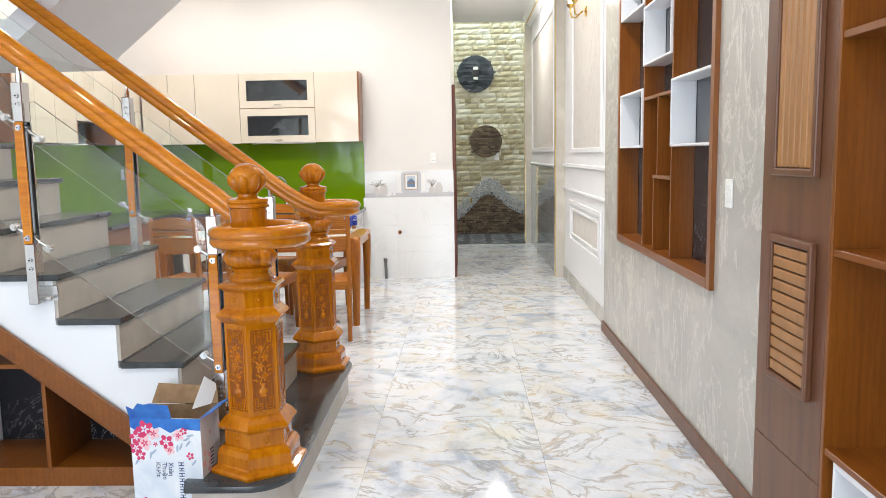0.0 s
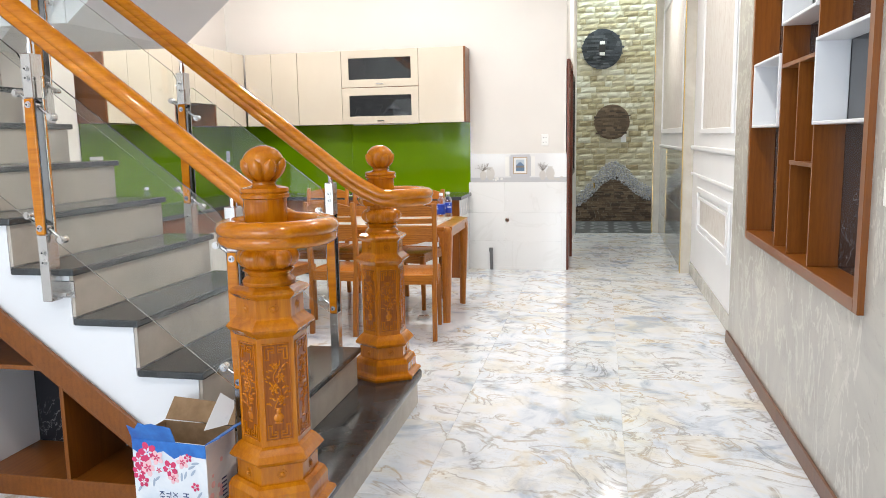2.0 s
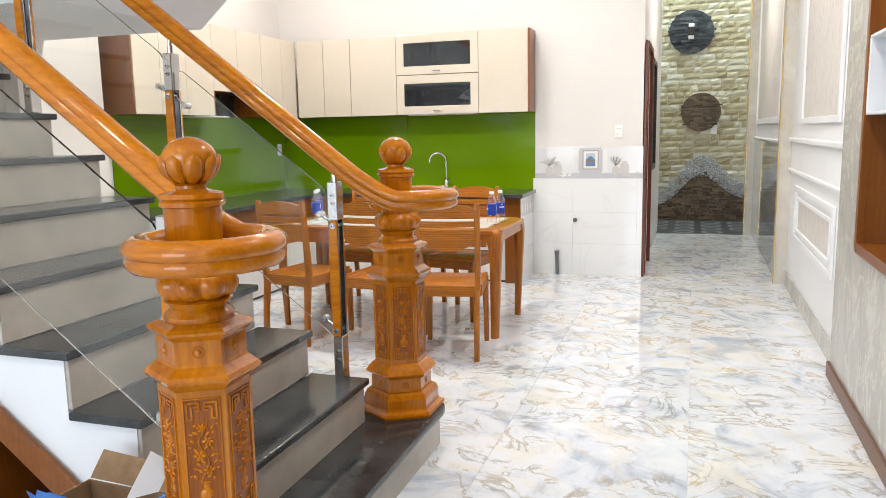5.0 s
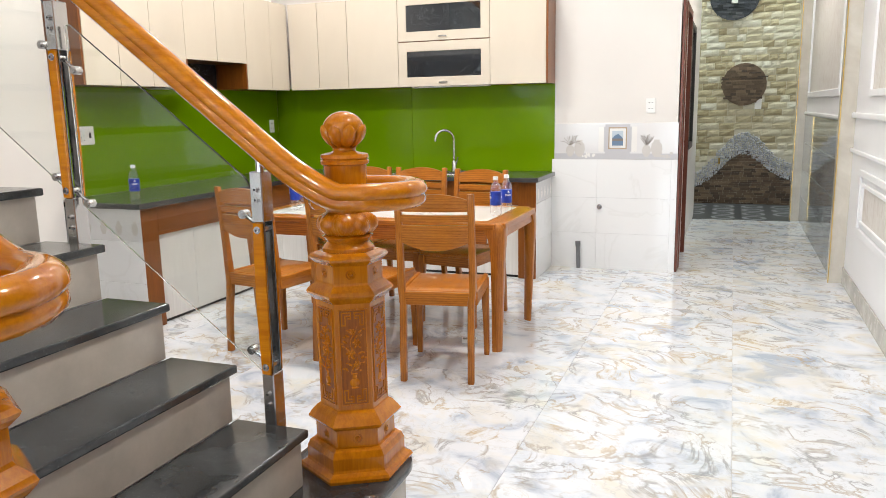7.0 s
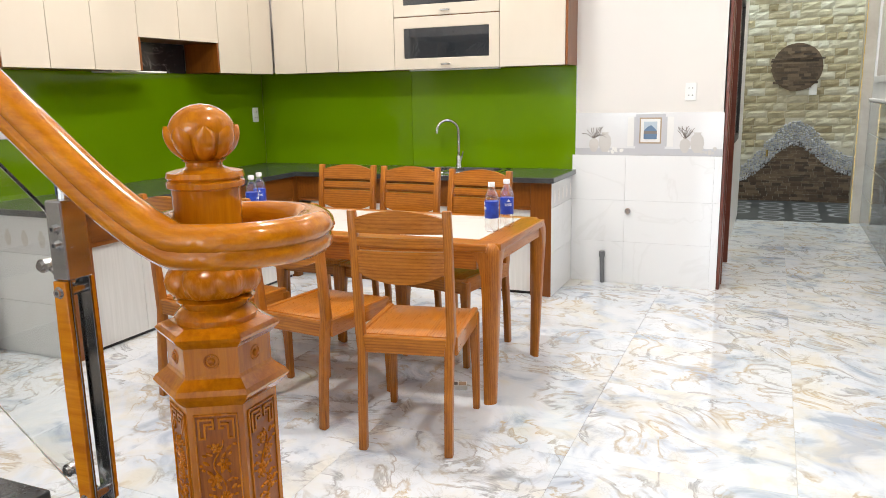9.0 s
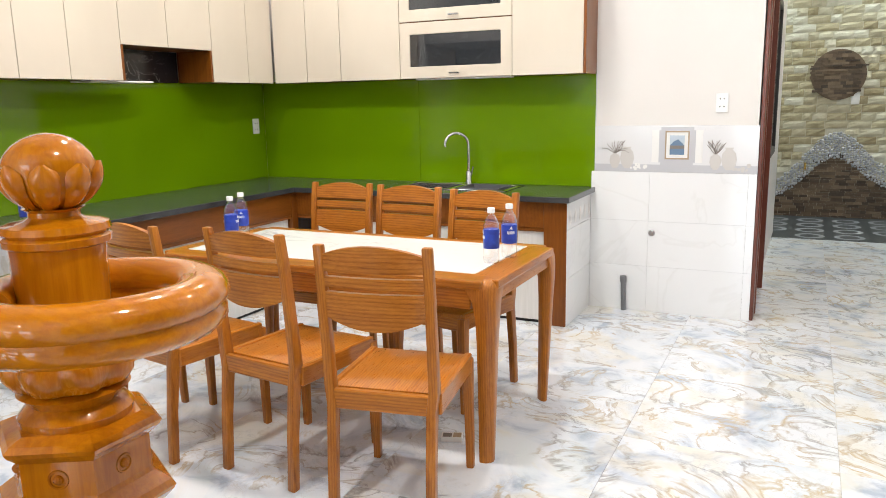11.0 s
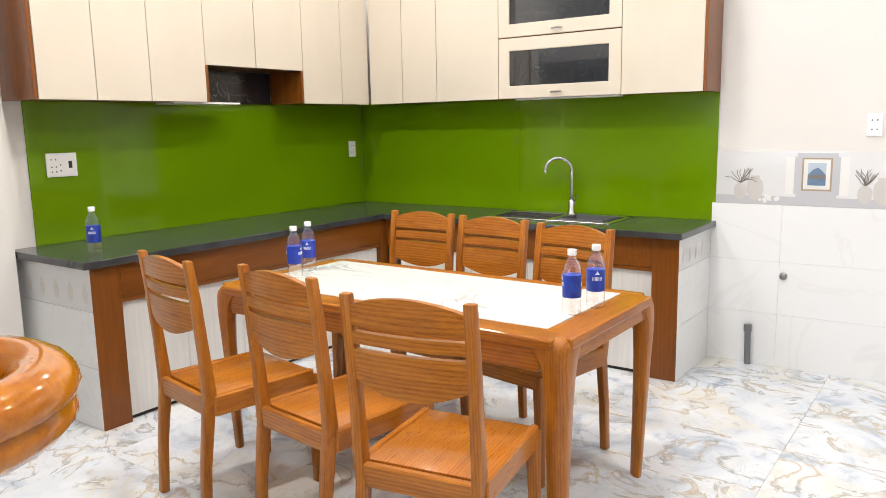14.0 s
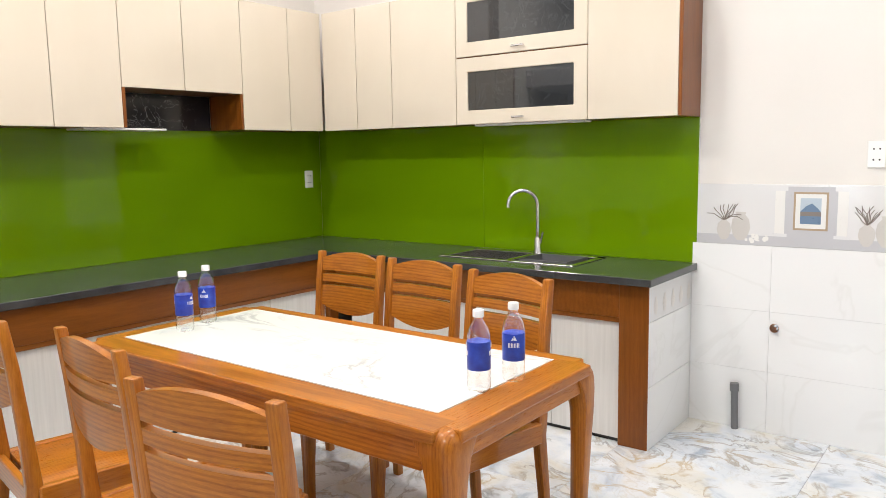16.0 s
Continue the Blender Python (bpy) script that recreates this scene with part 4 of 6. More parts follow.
# sink and tap
sk = thing("kitchen_sink", (-1.63, 9.17, CT), "steel double-bowl sink set in the granite worktop", "sink")
bm = bmesh.new()
for a in ((SX0 - 0.012, SX1 + 0.012, SYA - 0.012, SYA + 0.02), (SX0 - 0.012, SX1 + 0.012, SYB - 0.05, SYB + 0.012), (SX0 - 0.012, SX0 + 0.022, SYA, SYB), (SX1 - 0.022, SX1 + 0.012, SYA, SYB), (-1.635, -1.605, SYA, SYB)):
    box(a[0], a[1], a[2], a[3], CT + 0.0005, CT + 0.005, 0.002, bm)
part("rim", bm, STEEL, sk)
for a, b in ((SX0 + 0.022, -1.635), (-1.605, SX1 - 0.022)):
    bm = box(a, a + 0.004, SYA + 0.02, SYB - 0.05, CT - 0.17, CT + 0.001)
    box(b - 0.004, b, SYA + 0.02, SYB - 0.05, CT - 0.17, CT + 0.001, 0, bm)
    box(a, b, SYA + 0.02, SYA + 0.024, CT - 0.17, CT + 0.001, 0, bm)
    box(a, b, SYB - 0.054, SYB - 0.05, CT - 0.17, CT + 0.001, 0, bm)
    box(a, b, SYA + 0.02, SYB - 0.05, CT - 0.174, CT - 0.17, 0, bm)
    part("bowl", bm, STEEL, sk)
bk = thing("drying_basket", (-1.4, 9.15, CT), "black plastic drying basket in the sink", "basket")
part("rim", box(-1.56, -1.274, 9.03, 9.036, CT - 0.10, CT + 0.012), RUBBER, bk)
part("rim", box(-1.56, -1.274, 9.27, 9.276, CT - 0.10, CT + 0.012), RUBBER, bk)
part("rim", box(-1.56, -1.554, 9.036, 9.27, CT - 0.10, CT + 0.012), RUBBER, bk)
part("rim", box(-1.28, -1.274, 9.036, 9.27, CT - 0.10, CT + 0.012), RUBBER, bk)
for k in range(1, 10):
    x = -1.56 + 0.028 * k
    part("bar", box(x, x + 0.008, 9.036, 9.27, CT - 0.10, CT - 0.094), RUBBER, bk)
tp = thing("kitchen_tap", (-1.62, 9.335, CT), "brushed steel gooseneck kitchen tap", "tap")
TX, TY = -1.62, 9.335
part("base", at(lathe([(0.028, 0.004), (0.026, 0.02), (0.022, 0.03), (0.021, 0.085), (0.015, 0.095)], 20), Matrix.Translation((TX, TY, CT))), STEEL, tp, "", 40)
neck = [(TX, TY, CT + 0.09 + 0.024 * k) for k in range(9)]
for k in range(1, 15):
    a = math.pi * k / 14 * 1.05
    neck.append((TX - 0.068 + 0.068 * math.cos(a), TY - 0.05 * (1 - math.cos(a)), CT + 0.282 + 0.082 * math.sin(a)))
cu = bpy.data.curves.new("neck", "CURVE")
cu.dimensions, cu.bevel_depth, cu.bevel_resolution = "3D", 0.011, 4
sp = cu.splines.new("POLY")
sp.points.add(len(neck) - 1)
for p, q in zip(sp.points, neck):
    p.co = (q[0] - TX, q[1] - TY, q[2] - CT, 1)
cu.use_fill_caps = True
cu.materials.append(STEEL)
nk = new("neck", cu)
nk.parent = tp
part("lever", rod((TX + 0.018, TY, CT + 0.06), (TX + 0.045, TY - 0.02, CT + 0.13), 0.006), STEEL, tp, "", 30)

# ---------- wall tiles beside the counter ----------
rows = [(0.0, 0.308), (0.308, 0.612), (0.612, 0.936)]
for z0, z1 in rows:
    for x0, x1 in ((-0.755, -0.37), (-0.37, 0.23), (0.23, 0.279)):
        part("wall_tile", box(x0 + 0.0004, x1 - 0.0004, YB - 0.010, YB - 0.001, z0 + 0.0004, z1 - 0.0004, 0.0003), WTILE, wall_back)
    part("wall_tile", box(0.2705, 0.279, YB - 0.0095, YB + 0.20, z0 + 0.0008, z1 - 0.0008, 0.001), WTILE, wall_back)
for x0, x1 in ((-0.734, -0.13), (-0.13, 0.279)):
    part("band_tile", box(x0 + 0.0006, x1 - 0.0006, YB - 0.010, YB - 0.001, 0.937, 1.235, 0.001), BANDTILE, wall_back, "pale grey tile printed with vases and a picture")
YT = YB - 0.0102


def flat(x0, x1, z0, z1, m, name, lift=0.0008):
    part(name, box(x0, x1, YT - lift, YT, z0, z1), m, wall_back)


flat(-0.733, 0.278, 0.937, 0.985, BANDGREY, "printed_shelf")
for cx in (-0.205,):
    flat(cx - 0.115, cx + 0.115, 0.985, 1.225, BANDGREY, "printed_niche", 0.0006)
    for s in (-1, 1):
        xx = cx + s * 0.135
        flat(xx - 0.022, xx + 0.022, 0.985, 1.205, PRINTLIGHT, "printed_column", 0.0010)
        flat(xx - 0.034, xx + 0.034, 1.205, 1.228, BANDTILE, "printed_capital", 0.0012)
        flat(xx - 0.034, xx + 0.034, 0.985, 1.000, BANDTILE, "printed_capital", 0.0012)
    flat(cx - 0.075, cx + 0.075, 1.02, 1.20, TAN, "printed_picture_frame", 0.0012)
    flat(cx - 0.066, cx + 0.066, 1.029, 1.191, PRINTLIGHT, "printed_picture_mount", 0.0016)
    flat(cx - 0.045, cx + 0.045, 1.05, 1.105, PRINTBLUE, "printed_water", 0.0020)
    flat(cx - 0.045, cx + 0.045, 1.105, 1.172, PRINTSKY, "printed_sky", 0.0020)
    flat(cx - 0.045, cx + 0.045, 1.088, 1.108, PRINTDARK, "printed_shore", 0.0024)
    part("printed_hill", prism([(cx - 0.045, 1.108), (cx - 0.02, 1.135), (cx + 0.005, 1.148), (cx + 0.03, 1.125), (cx + 0.045, 1.108)], "y", YT - 0.0024, YT), PRINTBLUE, wall_back)
rnd = random.Random(3)


def vase(x, k, neckw):
    bm = lathe([(0.4, 0), (0.75, 0.15), (1.0, 0.45), (0.85, 0.75), (neckw, 0.9), (neckw * 1.25, 1.0)], 14)
    bmesh.ops.scale(bm, vec=(0.037 * k, 0.0014, 0.112 * k), verts=bm.verts)
    bmesh.ops.translate(bm, vec=(x, YT - 0.0005, 0.958), verts=bm.verts)
    part("printed_vase", bm, DECOR2, wall_back, "", 60)


for ox in (-0.555, 0.075):
    vase(ox - 0.045, 0.95, 0.35)
    vase(ox + 0.035, 1.25, 0.45)
    bm = bmesh.new()
    for k in range(11):
        a = math.radians(rnd.uniform(-70, 70))
        p = Vector((ox - 0.045, YT - 0.001, 1.055))
        for q in range(3):
            l = rnd.uniform(0.020, 0.038)
            p2 = p + Vector((l * math.sin(a), 0, l * math.cos(a)))
            rod(p, p2, 0.0018, bm, 5)
            p = p2
            a += rnd.uniform(-0.6, 0.6)
    part("printed_twigs", bm, PRINTDARK, wall_back)
    bm = bmesh.new()
    for k in range(16):
        bmesh.ops.create_uvsphere(bm, u_segments=7, v_segments=5, radius=rnd.uniform(0.008, 0.017), matrix=Matrix.Translation((ox + 0.06 + rnd.uniform(0, 0.10), YT, 0.955 + rnd.uniform(0, 0.035))) @ Matrix.Diagonal((1, 0.08, 1, 1)))
    part("printed_shells", bm, PRINTLIGHT if ox < 0 else DECOR2, wall_back)

pp = thing("drain_pipe", (-0.512, YB - 0.05, 0), "short dark grey plastic pipe stub by the tiled wall", "pipe")
part("tube", rod((-0.512, YB - 0.035, 0.0), (-0.518, YB - 0.035, 0.20), 0.017, None, 18), PVC, pp, "", 40)
part("collar", rod((-0.518, YB - 0.035, 0.195), (-0.519, YB - 0.035, 0.235), 0.022, None, 18), PVC, pp, "", 40)
vv = thing("water_outlet", (-0.345, YB - 0.03, 0.53), "small round steel water outlet on the tiles", "water outlet")
part("cap", rod((-0.345, YB - 0.012, 0.535), (-0.345, YB - 0.035, 0.535), 0.015, rod((-0.345, YB - 0.011, 0.535), (-0.345, YB - 0.016, 0.535), 0.022)), CHROME, vv, "", 40)


# ---------- sockets and switches ----------
def socket(c, n, w, h, label, kind="power socket"):
    """c: middle on the wall; n: the way it faces, 'x', '-x' or '-y'."""
    s = thing("socket", c, label, kind, "wall sockets")
    m = {"-y": pose(*c, 0, 0, 0), "x": pose(*c, 0, 0, 90), "-x": pose(*c, 0, 0, -90)}[n]
    part("plate", at(box(-w / 2, w / 2, -0.010, -0.0005, -h / 2, h / 2, 0.003, None, 2), m), SWITCHW, s)
    return s, m


def pins(s, m, pts, r=0.004):
    for x, z in pts:
        part("hole", at(rod((x, -0.0112, z), (x, -0.009, z), r, None, 8), m), BLACKHOLE, s)


s, m = socket((0.053, YB, 1.372), "-y", 0.072, 0.118, "white double wall socket above the tile band")
pins(s, m, [(-0.012, 0.024), (0.012, 0.024), (-0.012, -0.024), (0.012, -0.024)])
s, m = socket((XL + 0.009, 9.30, 1.245), "x", 0.072, 0.120, "white double socket on the green glass")
pins(s, m, [(-0.012, 0.024), (0.012, 0.024), (-0.012, -0.024), (0.012, -0.024)])
s, m = socket((XL + 0.009, 7.015, 1.242), "x", 0.165, 0.125, "wide white socket plate with a dark switch")
pins(s, m, [(-0.056, 0.03), (-0.032, 0.03), (-0.056, -0.01), (-0.032, -0.01), (-0.056, -0.035), (-0.032, -0.035), (-0.008, 0.0), (-0.008, -0.03)])
part("switch", at(box(0.035, 0.055, -0.013, -0.009, -0.018, 0.02, 0.002), m), BLACKHOLE, s, "dark rocker switch")
s, m = socket((XR, 3.925, 1.232), "-x", 0.072, 0.118, "white light switch on the grey marble wall", "light switch")
for z in (0.028, 0.0, -0.028):
    part("rocker", at(box(-0.012, 0.012, -0.014, -0.009, z - 0.010, z + 0.010, 0.002), m), SWITCHW, s)


# ---------- dining table ----------
TX0, TX1, TY0, TY1, TZ = -2.165, -0.472, 6.937, 7.733, 0.745
tb = thing("dining_table", ((TX0 + TX1) / 2, (TY0 + TY1) / 2, 0), "brown ash dining table with a white veined stone inlay", "table")
ix0, ix1, iy0, iy1 = -2.082, -0.597, 7.056, 7.668
part("stone_inlay", box(ix0, ix1, iy0, iy1, TZ - 0.02, TZ + 0.001, 0.001), TABLESTONE, tb, "white ceramic inlay with grey veins")
part("top_rail", box(TX0 + 0.05, TX1 - 0.05, TY0, iy0 - 0.0005, TZ - 0.035, TZ, 0.006, None, 2), CHAIRX, tb)
part("top_rail", box(TX0 + 0.05, TX1 - 0.05, iy1 + 0.0005, TY1, TZ - 0.035, TZ, 0.006, None, 2), CHAIRX, tb)
part("top_end", box(TX0, ix0 - 0.0005, TY0 + 0.05, TY1 - 0.05, TZ - 0.036, TZ - 0.0006, 0.006, None, 2), CHAIRY, tb)
part("top_end", box(ix1 + 0.0005, TX1, TY0 + 0.05, TY1 - 0.05, TZ - 0.036, TZ - 0.0006, 0.006, None, 2), CHAIRY, tb)
part("apron", box(TX0 + 0.10, TX1 - 0.10, TY0 + 0.012, TY0 + 0.034, TZ - 0.115, TZ - 0.034, 0.003), CHAIRX, tb)
part("apron", box(TX0 + 0.10, TX1 - 0.10, TY1 - 0.034, TY1 - 0.012, TZ - 0.115, TZ - 0.034, 0.003), CHAIRX, tb)
part("apron", box(TX0 + 0.012, TX0 + 0.034, TY0 + 0.10, TY1 - 0.10, TZ - 0.085, TZ - 0.034, 0.003), CHAIRY, tb)
part("apron", box(TX1 - 0.034, TX1 - 0.012, TY0 + 0.10, TY1 - 0.10, TZ - 0.085, TZ - 0.034, 0.003), CHAIRY, tb)
for sx in (0, 1):
    for sy in (0, 1):
        cx, cy = (TX1 if sx else TX0), (TY1 if sy else TY0)
        ex, ey = (-1 if sx else 1), (-1 if sy else 1)
        bm = bmesh.new()
        rings = []
        for z, o, w in ((0.0, 0.026, 0.052), (0.25, 0.016, 0.060), (0.50, 0.006, 0.070), (0.60, 0.001, 0.078), (0.66, 0.0, 0.092), (0.695, 0.001, 0.112), (0.715, 0.004, 0.125), (0.732, 0.012, 0.125), (TZ - 0.0015, 0.028, 0.125)):
            ring = []
            lo, hi = o, o + w
            ch = 0.022
            for u, v in ((lo + ch, lo), (hi, lo), (hi, hi - 0.03), (hi - 0.03, hi), (lo, hi), (lo, lo + ch)):
                ring.append(bm.verts.new((cx + ex * u, cy + ey * v, z)))
            rings.append(ring)
        for a, b in zip(rings, rings[1:]):
            for q in range(6):
                bm.faces.new((a[q], a[(q + 1) % 6], b[(q + 1) % 6], b[q]))
        bm.faces.new(rings[0][::-1])
        bm.faces.new(rings[-1])
        bmesh.ops.recalc_face_normals(bm, faces=bm.faces)
        bmesh.ops.bevel(bm, geom=[e for e in bm.edges if abs(e.verts[0].co.z - e.verts[1].co.z) > 0.01], offset=0.008, segments=2, affect="EDGES", profile=0.5)
        part("leg", bm, CHAIRZ, tb, "", 35)


# ---------- chairs ----------
def chair():
    ch = thing("dining_chair", (0, 0, 0), "brown ash dining chair with curved slatted back", "chair", "chairs round the table")
    W = 0.40
    prof = [(0.0, 0.0), (0.012, 0.2), (0.036, 0.40), (0.040, 0.46), (0.030, 0.60), (0.012, 0.80), (-0.006, 0.935)]
    for s in (-1, 1):
        bm = bmesh.new()
        rings = []
        for i, (y, z) in enumerate(prof):
            wy = (0.034, 0.036, 0.044, 0.046, 0.038, 0.034, 0.028)[i]
            x0 = s * (W / 2 - (0.008 if i < 3 else 0.0))
            x1 = x0 - s * 0.034
            rings.append([bm.verts.new(p) for p in ((x0, y - wy / 2, z), (x1, y - wy / 2, z), (x1, y + wy / 2, z), (x0, y + wy / 2, z))])
        for a, b in zip(rings, rings[1:]):
            for q in range(4):
                bm.faces.new((a[q], a[(q + 1) % 4], b[(q + 1) % 4], b[q]))
        bm.faces.new(rings[0][::-1])
        bm.faces.new(rings[-1])
        bmesh.ops.recalc_face_normals(bm, faces=bm.faces)
        bmesh.ops.bevel(bm, geom=bm.edges[:], offset=0.006, segments=2, affect="EDGES", profile=0.5)
        part("back_leg", bm, CHAIRZ, ch, "", 40)

    def slat(za, zb, bow_top, bow_bot, name, m):
        """A back slat bowed in plan, its top and bottom edges curved."""
        bm = bmesh.new()
        N = 12
        front, rear = [], []
        for i in range(N + 1):
            u = i / N * 2 - 1
            x = u * (W / 2 - 0.030)
            top, bot = zb + bow_top * (1 - u * u), za - bow_bot * (1 - u * u)
            col = []
            for z in (bot, top):
                k = (z - 0.46) / 0.475
                y = 0.040 - 0.046 * k - 0.018 * (1 - u * u)
                col.append((x, y, z))
            rear.append([bm.verts.new((c[0], c[1] - 0.010, c[2])) for c in col])
            front.append([bm.verts.new((c[0], c[1] + 0.010, c[2])) for c in col])
        for i in range(N):
            bm.faces.new((rear[i][0], rear[i + 1][0], rear[i + 1][1], rear[i][1]))
            bm.faces.new((front[i][0], front[i][1], front[i + 1][1], front[i + 1][0]))
            bm.faces.new((rear[i][1], rear[i + 1][1], front[i + 1][1], front[i][1]))
            bm.faces.new((rear[i][0], front[i][0], front[i + 1][0], rear[i + 1][0]))
        for i in (0, N):
            bm.faces.new((rear[i][0], rear[i][1], front[i][1], front[i][0]))
        bmesh.ops.recalc_face_normals(bm, faces=bm.faces)
        part(name, bm, m, ch, "", 40)

    slat(0.850, 0.905, 0.030, 0.0, "top_slat", CHAIRX)
    slat(0.800, 0.834, 0.0, 0.0, "middle_slat", CHAIRX)
    slat(0.700, 0.784, 0.0, 0.040, "lower_slat", CHAIRX)
    part("seat", box(-W / 2 + 0.012, W / 2 - 0.012, 0.062, 0.475, 0.428, 0.450, 0.005, None, 2), CHAIRY, ch, "flat wooden seat", 40)
    part("rear_rail", box(-W / 2 + 0.03, W / 2 - 0.03, 0.020, 0.046, 0.385, 0.452, 0.004), CHAIRX, ch)
    part("front_rail", box(-W / 2 + 0.03, W / 2 - 0.03, 0.448, 0.470, 0.372, 0.428, 0.004), CHAIRX, ch)
    for s in (-1, 1):
        x = s * (W / 2 + 0.004)
        part("side_rail", box(x - s * 0.026, x, 0.05, 0.475, 0.382, 0.456, 0.005), CHAIRY, ch)
        bm = bmesh.new()
        rings = []
        for z, w in ((0, 0.030), (0.2, 0.034), (0.36, 0.042), (0.435, 0.044)):
            xo, yo = s * (W / 2 + 0.008), 0.492
            rings.append([bm.verts.new(p) for p in ((xo, yo, z), (xo - s * w, yo, z), (xo - s * w, yo - w, z), (xo, yo - w, z))])
        for a, b in zip(rings, rings[1:]):
            for q in range(4):
                bm.faces.new((a[q], a[(q + 1) % 4], b[(q + 1) % 4], b[q]))
        bm.faces.new(rings[0][::-1])
        bm.faces.new(rings[-1])
        bmesh.ops.recalc_face_normals(bm, faces=bm.faces)
        bmesh.ops.bevel(bm, geom=bm.edges[:], offset=0.006, segments=2, affect="EDGES", profile=0.5)
        part("front_leg", bm, CHAIRZ, ch, "", 40)
    return ch


seat = chair()
seat.location, seat.rotation_euler, seat.scale = (-0.670, 6.41, 0), (0, 0, radians(10)), (1, 1, 1.037)
for x, y, r in ((-1.845, 6.50, -10), (-1.265, 6.503, -7), (-1.83, 8.015, 180), (-1.38, 7.98, 176), (-0.90, 7.877, 170)):
    copy_thing(seat, pose(x, y, 0, 0, 0, r))


# ---------- water bottles ----------
def bottle():
    b = thing("water_bottle", (0, 0, 0), "clear plastic water bottle with a blue label, white cap", "bottle", "water bottles")
    prof = [(0.024, 0.0), (0.030, 0.004), (0.032, 0.012), (0.0325, 0.025), (0.031, 0.030), (0.0325, 0.035), (0.031, 0.042), (0.0325, 0.048), (0.0315, 0.056), (0.0315, 0.148), (0.0305, 0.154), (0.026, 0.168), (0.017, 0.182), (0.0128, 0.190), (0.0125, 0.200)]
    bm = lathe(prof, 28)
    inner = lathe([(r - 0.0007, z) for r, z in prof[:1]] + [(r - 0.0007, z) for r, z in prof[1:-1]] + [(prof[-1][0] - 0.0007, prof[-1][1] - 0.0007)], 28)
    bmesh.ops.translate(inner, vec=(0, 0, 0.0004), verts=inner.verts)
    bmesh.ops.reverse_faces(inner, faces=inner.faces)
    tmp = bpy.data.meshes.new("inner")
    inner.to_mesh(tmp)
    inner.free()
    bm.from_mesh(tmp)
    bpy.data.meshes.remove(tmp)
    part("shell", bm, PET, b, "", 60).visible_shadow = False
    part("label", lathe([(0.0322, 0.060), (0.0325, 0.062), (0.0325, 0.132), (0.0322, 0.134)], 28), LABEL, b, "blue printed label", 40)
    part("cap", lathe([(0.0150, 0.197), (0.0155, 0.199), (0.0155, 0.213), (0.0145, 0.216)], 20), CAP, b, "white screw cap", 40)
    # the print: a white peak and a pale wordmark bar
    for a0 in (0.0, math.pi):
        bm = bmesh.new()
        for k in range(8):
            a = a0 - 0.5 + k * 0.13
            rod((0.0328 * math.cos(a), 0.0328 * math.sin(a), 0.098), (0.0328 * math.cos(a), 0.0328 * math.sin(a), 0.110), 0.0011, bm, 5)
        part("wordmark_bar", bm, CAP, b)
        bm = bmesh.new()
        for k in range(5):
            a = a0 - 0.2 + k * 0.1
            rod((0.0327 * math.cos(a), 0.0327 * math.sin(a), 0.118), (0.0327 * math.cos(a), 0.0327 * math.sin(a), 0.120 + 0.005 * (2 - abs(k - 2))), 0.0014, bm, 5)
        part("peak_mark", bm, CAP, b)
    return b


bo = bottle()
bo.location, bo.rotation_euler, bo.scale = (-0.612, 7.265, TZ + 0.001), (0, 0, 0.6), (1.04, 1.04, 1.075)
for x, y, z, r in ((-0.585, 7.405, TZ + 0.0005, -55), (-1.971, 7.243, TZ + 0.001, 20), (-2.03, 7.39, TZ + 0.001, -55), (-2.915, 6.845, CT, -40)):
    copy_thing(bo, pose(x, y, z, 0, 0, r))

pk = thing("cigarette_packet", (-0.735, 7.11, 0), "small pale open cigarette packet lying on the floor", "packet")
mm = pose(-0.735, 7.11, 0, 0, 0, 20)
part("carton", at(box(-0.045, 0.045, -0.028, 0.028, 0.0005, 0.021, 0.002), mm), PRINTLIGHT, pk)
part("print", at(box(-0.038, 0.0, -0.020, 0.018, 0.021, 0.0216), mm), PRINTDARK, pk)
part("print", at(box(0.006, 0.040, -0.022, 0.022, 0.021, 0.0216), mm), TAN, pk)


# ---------- cupboard under the stairs ----------
us = thing("under_stair_shelf", (-1.5, 3.9, 0), "red-brown built-in shelf unit under the staircase", "shelf unit")
YF, YK = 3.895, 4.26
part("plinth", box(-2.95, -0.80, YF, YF + 0.02, 0, 0.085, 0.002), LAMX, us)
part("bottom", box(-2.95, -0.95, YF + 0.02, YK, 0.05, 0.075, 0.001), LAMX, us)
def zd(x):
    return 0.350 + 0.763 * (-1.119 - x)
part("sloping_board", prism([(-0.72, zd(-0.72)), (-0.78, 0.0), (-0.80, 0.0), (-3.0, zd(-3.0) - 0.12), (-3.0, zd(-3.0))], "y", YF - 0.012, YF + 0.006, 0.002), LAMX, us, "sloping red-brown front board")
part("back", prism([(-0.95, 0.075), (-3.0, 0.075), (-3.0, zd(-3.0) - 0.12), (-0.95, 0.12)], "y", YK, YK + 0.015), BLACKMARBLE, us, "black marbled back panel")
part("soffit_board", prism([(-0.95, 0.08), (-3.0, zd(-3.0) - 0.12), (-3.0, zd(-3.0) - 0.10), (-0.95, 0.10)], "y", YF + 0.006, YK), LAMX, us)
for x, top in ((-1.44, zd(-1.44) - 0.11), (-2.42, zd(-2.42) - 0.11)):
    part("divider", box(x - 0.009, x + 0.009, YF + 0.004, YK - 0.002, 0.075, top, 0.001), LAM, us)
part("shelf", box(-2.95, -1.45, YF + 0.004, YK - 0.002, 0.528, 0.547, 0.001), LAMX, us)
for x in (-1.875, -2.40):
    part("white_side", box(x - 0.009, x + 0.009, YF - 0.006, YK - 0.002, 0.076, 0.527, 0.001), WHITELAM, us, "white compartment side")
